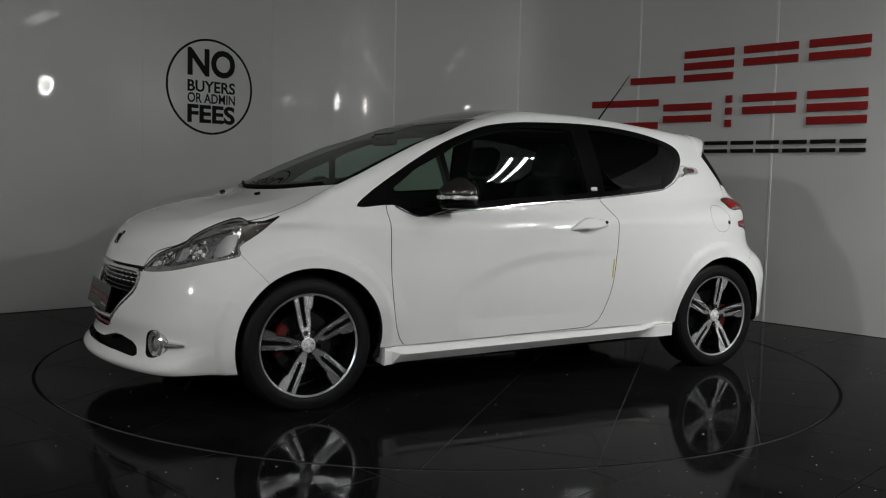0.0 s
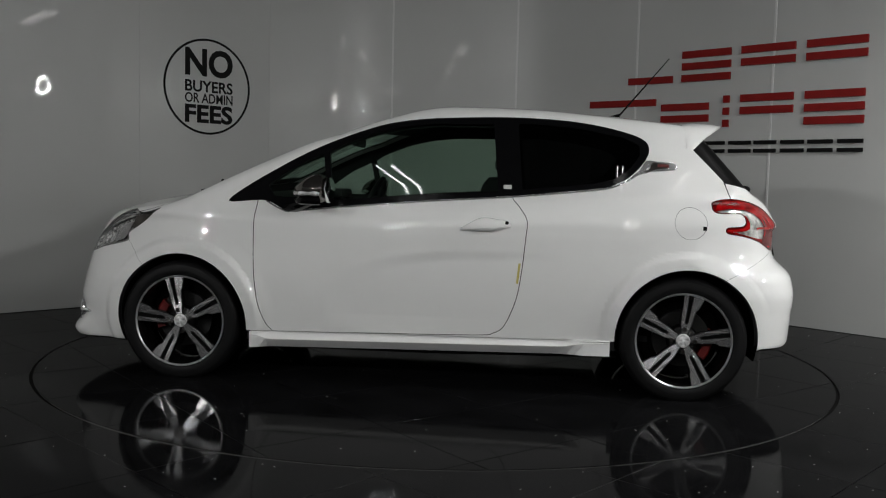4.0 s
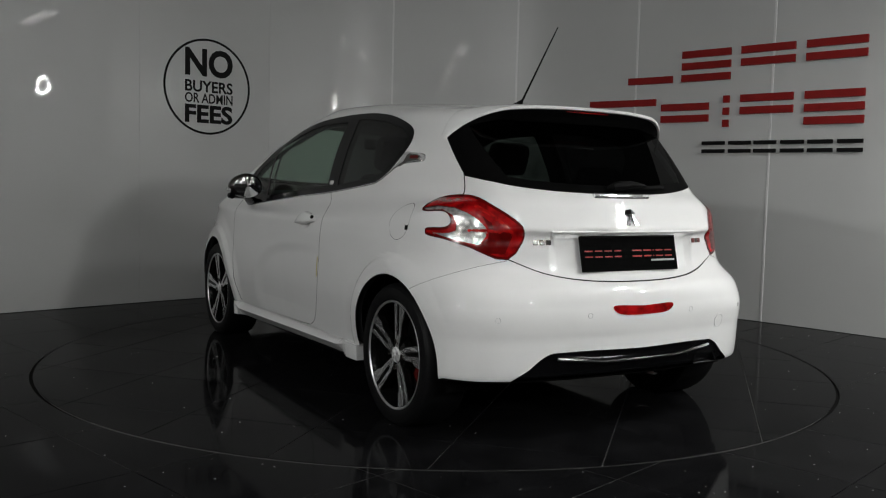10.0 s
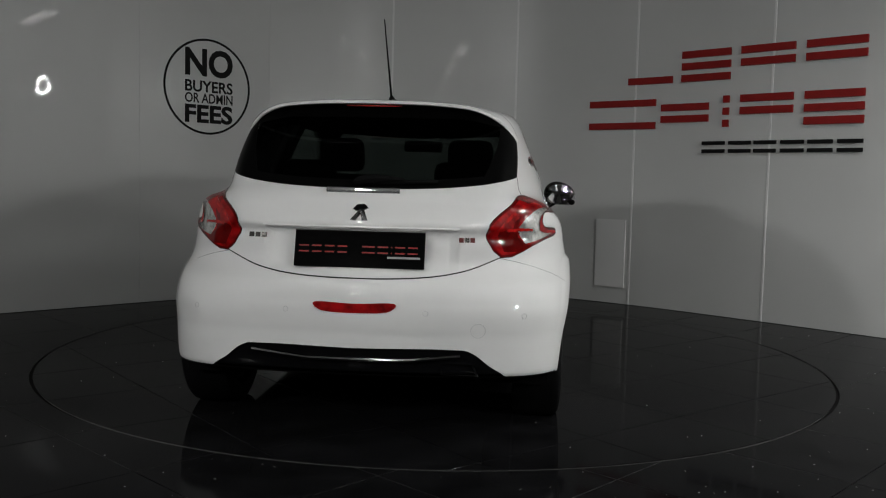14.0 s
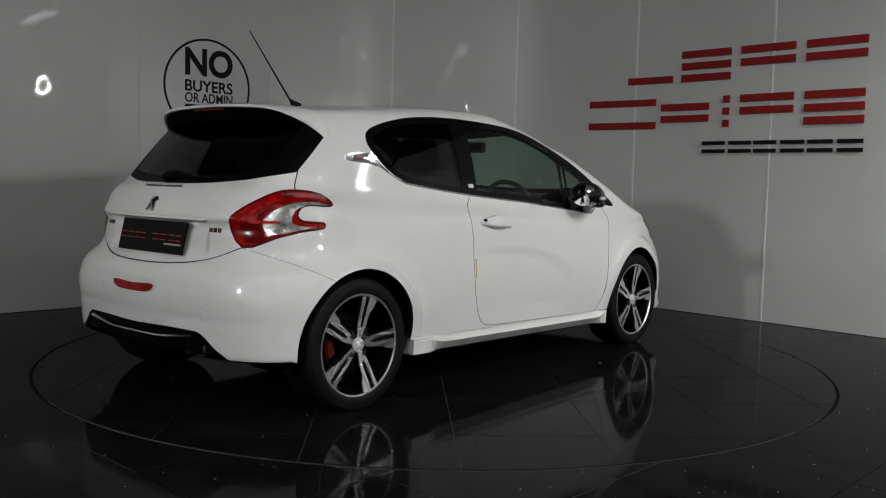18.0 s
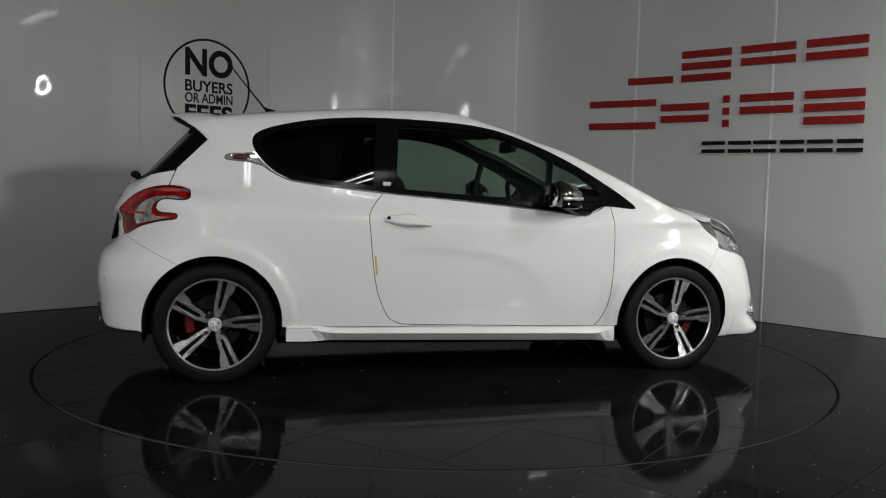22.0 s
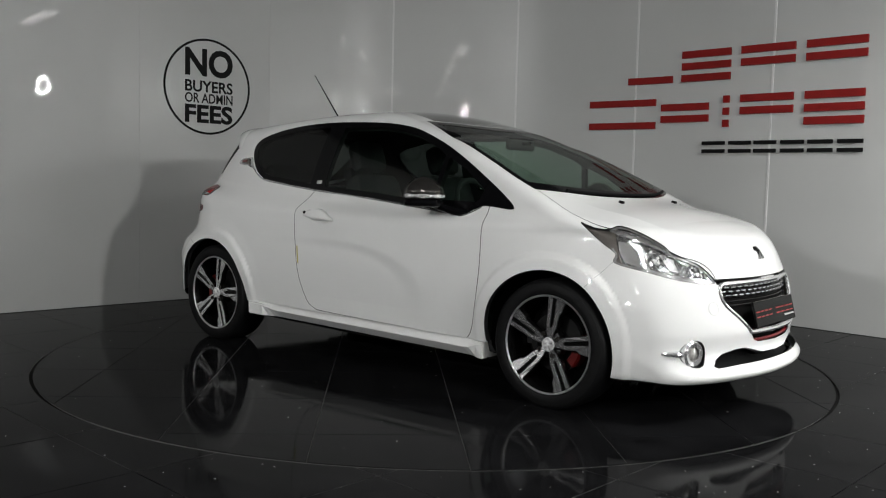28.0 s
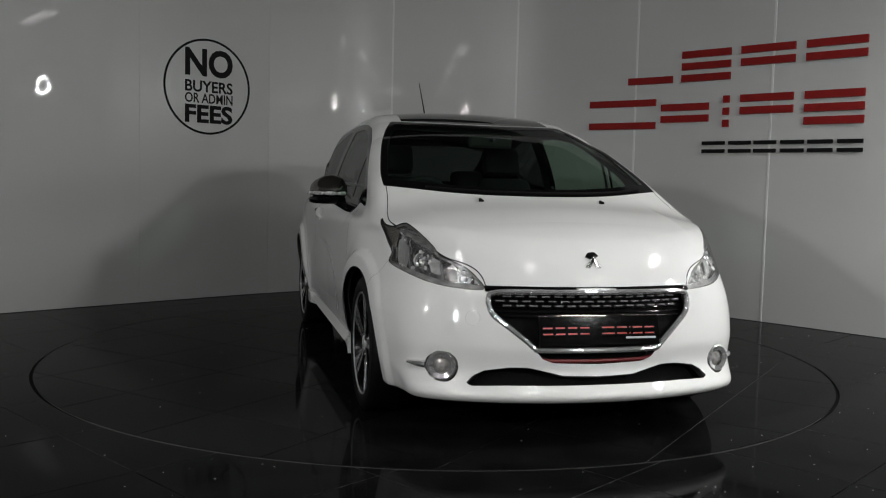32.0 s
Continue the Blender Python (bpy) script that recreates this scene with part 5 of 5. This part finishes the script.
# the machined faces of one spoke: a solid root that forks into a thin leg and a leg with a broad foot
SPOKE_ROOT = [(-0.013, 0.030), (0.013, 0.030), (0.017, 0.050), (0.022, 0.072), (0.026, 0.090), (0.0085, 0.092), (0.006, 0.084), (0.0, 0.081), (-0.006, 0.084), (-0.0085, 0.092), (-0.026, 0.090), (-0.022, 0.072), (-0.017, 0.050)]
THIN_LEG = [(0.0085, 0.092), (0.026, 0.090), (0.028, 0.120), (0.030, 0.160), (0.032, 0.200), (0.034, 0.226), (0.012, 0.229), (0.0105, 0.180), (0.0095, 0.130)]
BROAD_LEG = [(-0.0085, 0.092), (-0.0095, 0.130), (-0.0105, 0.180), (-0.012, 0.229), (-0.036, 0.226), (-0.062, 0.220), (-0.056, 0.206), (-0.051, 0.186), (-0.047, 0.170), (-0.041, 0.161), (-0.0335, 0.155), (-0.031, 0.140), (-0.0285, 0.115), (-0.026, 0.090)]


def spoke_lift(r):
    return 0.013 * (r / RIM_R) ** 2


def spoke_face():
    bm = bmesh.new()
    for outline in (SPOKE_ROOT, THIN_LEG, BROAD_LEG):
        prism(bm, outline, spoke_lift, 0.003)
    bmesh.ops.recalc_face_normals(bm, faces=bm.faces)
    return bm


def spoke_body():
    """The black casting behind a spoke's faces, wider and deep, with the slot's floor."""
    bm = bmesh.new()
    prism(bm, [(-0.016, 0.032), (0.016, 0.032), (0.030, 0.090), (0.036, 0.224), (-0.066, 0.216), (-0.060, 0.200), (-0.050, 0.165), (-0.036, 0.152), (-0.031, 0.090)], lambda r: spoke_lift(r) - 0.004, 0.030)
    bmesh.ops.recalc_face_normals(bm, faces=bm.faces)
    return bm


def wheel(side, phase, nuts):
    """A wheel with its outer face towards +y (side 1) or -y; its tyre stands flat on the floor."""
    hub = new("wheel")
    hub.parent = car
    bm = lathe([(0.222, -0.10), (0.27, -0.105), (0.298, -0.096), (0.3075, -0.07), (0.308, 0.0), (0.3075, 0.07), (0.302, 0.090), (0.294, 0.0985), (0.289, 0.1000), (0.287, 0.1025), (0.265, 0.1065), (0.246, 0.1055), (0.238, 0.1025), (0.233, 0.094)], 96)
    for v in bm.verts:
        if v.co.z < 0.0005 - HUB_Z:
            v.co.z = 0.0005 - HUB_Z
    part("tyre", bm, TYRE, hub, "low-profile black tyre", True)
    part("rim", lathe([(0.2335, 0.088), (0.2345, 0.098), (0.2325, 0.1015), (0.2290, 0.1010), (0.2245, 0.0960)], 96), ALLOY, hub, "machined alloy rim edge", True)
    part("rim_barrel", lathe([(0.2245, 0.0960), (0.217, 0.078), (0.208, 0.0), (0.215, -0.09), (0.22, -0.10)], 72), DARK_ALLOY, hub, smooth=True)
    s = part("spoke", spoke_body(), DARK_ALLOY, hub, "black spoke")
    d = part("spoke_face", spoke_face(), BRUSHED, hub, "machined double spoke face")
    n = part("wheel_nut", lathe([(0.0, 0.0), (0.006, 0.0), (0.007, 0.004), (0.011, 0.004), (0.0125, -0.001), (0.014, -0.02)], 12), GRAPHITE, hub)
    for k in range(5):
        a = math.radians(phase + 72 * k)
        spokes = (s, d) if k == 0 else (s.copy(), d.copy())
        for o in spokes:
            if k:
                scene.collection.objects.link(o)
            o.location, o.rotation_euler = (0, 0.085, 0), (0, a, 0)
    for k in range(4):
        o = n if k == 0 else n.copy()
        if k:
            scene.collection.objects.link(o)
        a = math.radians(nuts + 90 * k)
        o.location = (0.056 * math.sin(a), 0.0875, 0.056 * math.cos(a))
    part("hub_cap", lathe([(0.0, 0.0925), (0.008, 0.0905), (0.015, 0.0915), (0.024, 0.0920), (0.031, 0.0905), (0.034, 0.084)], 40), FACETS, hub, smooth=True)
    part("hub_plate", lathe([(0.031, 0.082), (0.068, 0.072), (0.078, 0.045)], 40), DARK_ALLOY, hub, smooth=True)
    part("brake_disc", lathe([(0.06, 0.012), (0.140, 0.012), (0.141, -0.01), (0.06, -0.01)], 48), STEEL, hub)
    part("hub_back", lathe([(0.0, 0.03), (0.065, 0.03), (0.068, -0.03), (0.19, -0.06), (0.2, -0.06)], 40), BLACK_MATT, hub, smooth=True)
    bm = bmesh.new()
    rows = []
    for a in np.linspace(-0.36, 0.74, 14):
        rows.append([bm.verts.new((r * math.cos(a), y, r * math.sin(a))) for r, y in ((0.098, 0.030), (0.104, 0.040), (0.140, 0.042), (0.150, 0.030), (0.150, -0.03), (0.098, -0.03))])
    for a, b in zip(rows, rows[1:]):
        for i in range(6):
            bm.faces.new((a[i], a[(i + 1) % 6], b[(i + 1) % 6], b[i]))
    for r in (rows[0], rows[-1]):
        bm.faces.new(r)
    bmesh.ops.recalc_face_normals(bm, faces=bm.faces)
    cal = part("brake_caliper", bm, CALIPER, hub, "red brake caliper", True)
    return hub


for wx, side, phase, nuts in ((WHEEL_X, 1, 11, 14), (-WHEEL_X, 1, -8, -2), (WHEEL_X, -1, 9, 60), (-WHEEL_X, -1, 13, 47)):
    w = wheel(side, phase * side, nuts * side)
    w.location = (wx + 0.010, side * 0.732, HUB_Z)
    if side < 0:
        w.rotation_euler = (0, 0, math.pi)
    for o in w.children:
        if o.name.startswith("brake_caliper"):
            front = wx > 0
            o.rotation_euler = (0, 0 if (front == (side > 0)) else math.pi, 0)

# ---- cabin ----
cabin = new("cabin")
cabin.parent = car
part("cabin_floor", box(-1.35, 1.10, -0.68, 0.68, 0.26, 0.29), CABIN, cabin)
bm = bmesh.new()
rows = []
for y in np.linspace(-0.69, 0.69, 24):
    hump = 0.03 * math.exp(-((y + 0.36) / 0.17) ** 2)
    sec = [(1.16 - 0.3 * y * y, 0.955), (0.92, 0.962 + hump * 0.5), (0.78, 0.945 + hump), (0.72, 0.90 + hump), (0.70, 0.78), (0.78, 0.55), (1.0, 0.40)]
    rows.append([bm.verts.new((x, y, z)) for x, z in sec])
for a, b in zip(rows, rows[1:]):
    for i in range(6):
        bm.faces.new((a[i], b[i], b[i + 1], a[i + 1]))
part("dashboard", bm, CABIN, cabin, smooth=True)
ringpts = [Vector((0, 0.175 * math.cos(a), 0.168 * math.sin(a))) for a in np.linspace(0, 2 * math.pi, 41)]
m = pose(0.50, -0.36, 0.90, 0, -24, 0)
strip("steering_wheel", [m @ p for p in ringpts], 0.016, CABIN, cabin)
part("steering_hub", box(-0.03, 0.02, -0.16, 0.16, -0.05, 0.03, 0.015, m), CABIN, cabin)
part("instrument_hood", box(0.66, 0.80, -0.52, -0.20, 0.93, 0.985, 0.02), CABIN, cabin)
strip("interior_mirror_stem", [(0.60, 0, 1.275), (0.53, 0, 1.275)], 0.010, CABIN, cabin)
part("interior_mirror", box(0.50, 0.54, -0.125, 0.125, 1.235, 1.305, 0.014), CABIN, cabin)


def seat(x, y, rear=False):
    top = new("front_seat" if not rear else "rear_bench")
    top.parent = car
    w = 0.25 if not rear else 0.60
    part("seat_cushion", box(x - 0.22, x + 0.30, y - w, y + w, 0.40, 0.58, 0.06), CLOTH, top)
    bm = box(-0.08, 0.07, -w * 0.96, w * 0.96, 0.0, 0.58 if not rear else 0.50, 0.06)
    for v in bm.verts:
        v.co.y *= 1 - 0.28 * max(0, v.co.z - 0.2) / 0.4 * (0 if rear else 1)
    bmesh.ops.transform(bm, matrix=pose(x - 0.20, y, 0.52, 0, -18, 0), verts=bm.verts)
    part("seat_back", bm, CLOTH, top, smooth=True)
    for dy in ((0,) if not rear else (-0.36, 0.36)):
        bm = box(-0.055, 0.05, -0.125, 0.125, 0.60 if not rear else 0.50, 0.79 if not rear else 0.64, 0.045)
        bmesh.ops.transform(bm, matrix=pose(x - 0.20, y + dy, 0.52, 0, -18, 0), verts=bm.verts)
        part("headrest", bm, CLOTH, top, smooth=True)
    return top


seat(0.05, 0.36)
seat(0.05, -0.36)
seat(-0.78, 0.0, True)
part("parcel_shelf", box(-1.60, -1.12, -0.56, 0.56, 0.92, 0.94, 0.01), CABIN, cabin)


def turn(t):
    """The turntable's turn at t seconds."""
    return pose(0, 0, 0, 0, 0, 209.798 - 8.9146 * t)


def motions():
    walk(turntable, [(t, turn(t)) for t in range(0, 33)])
    walk(car, [(t, turn(t) @ pose(-0.0507, 0.1578, 0)) for t in range(0, 33)])


motions()
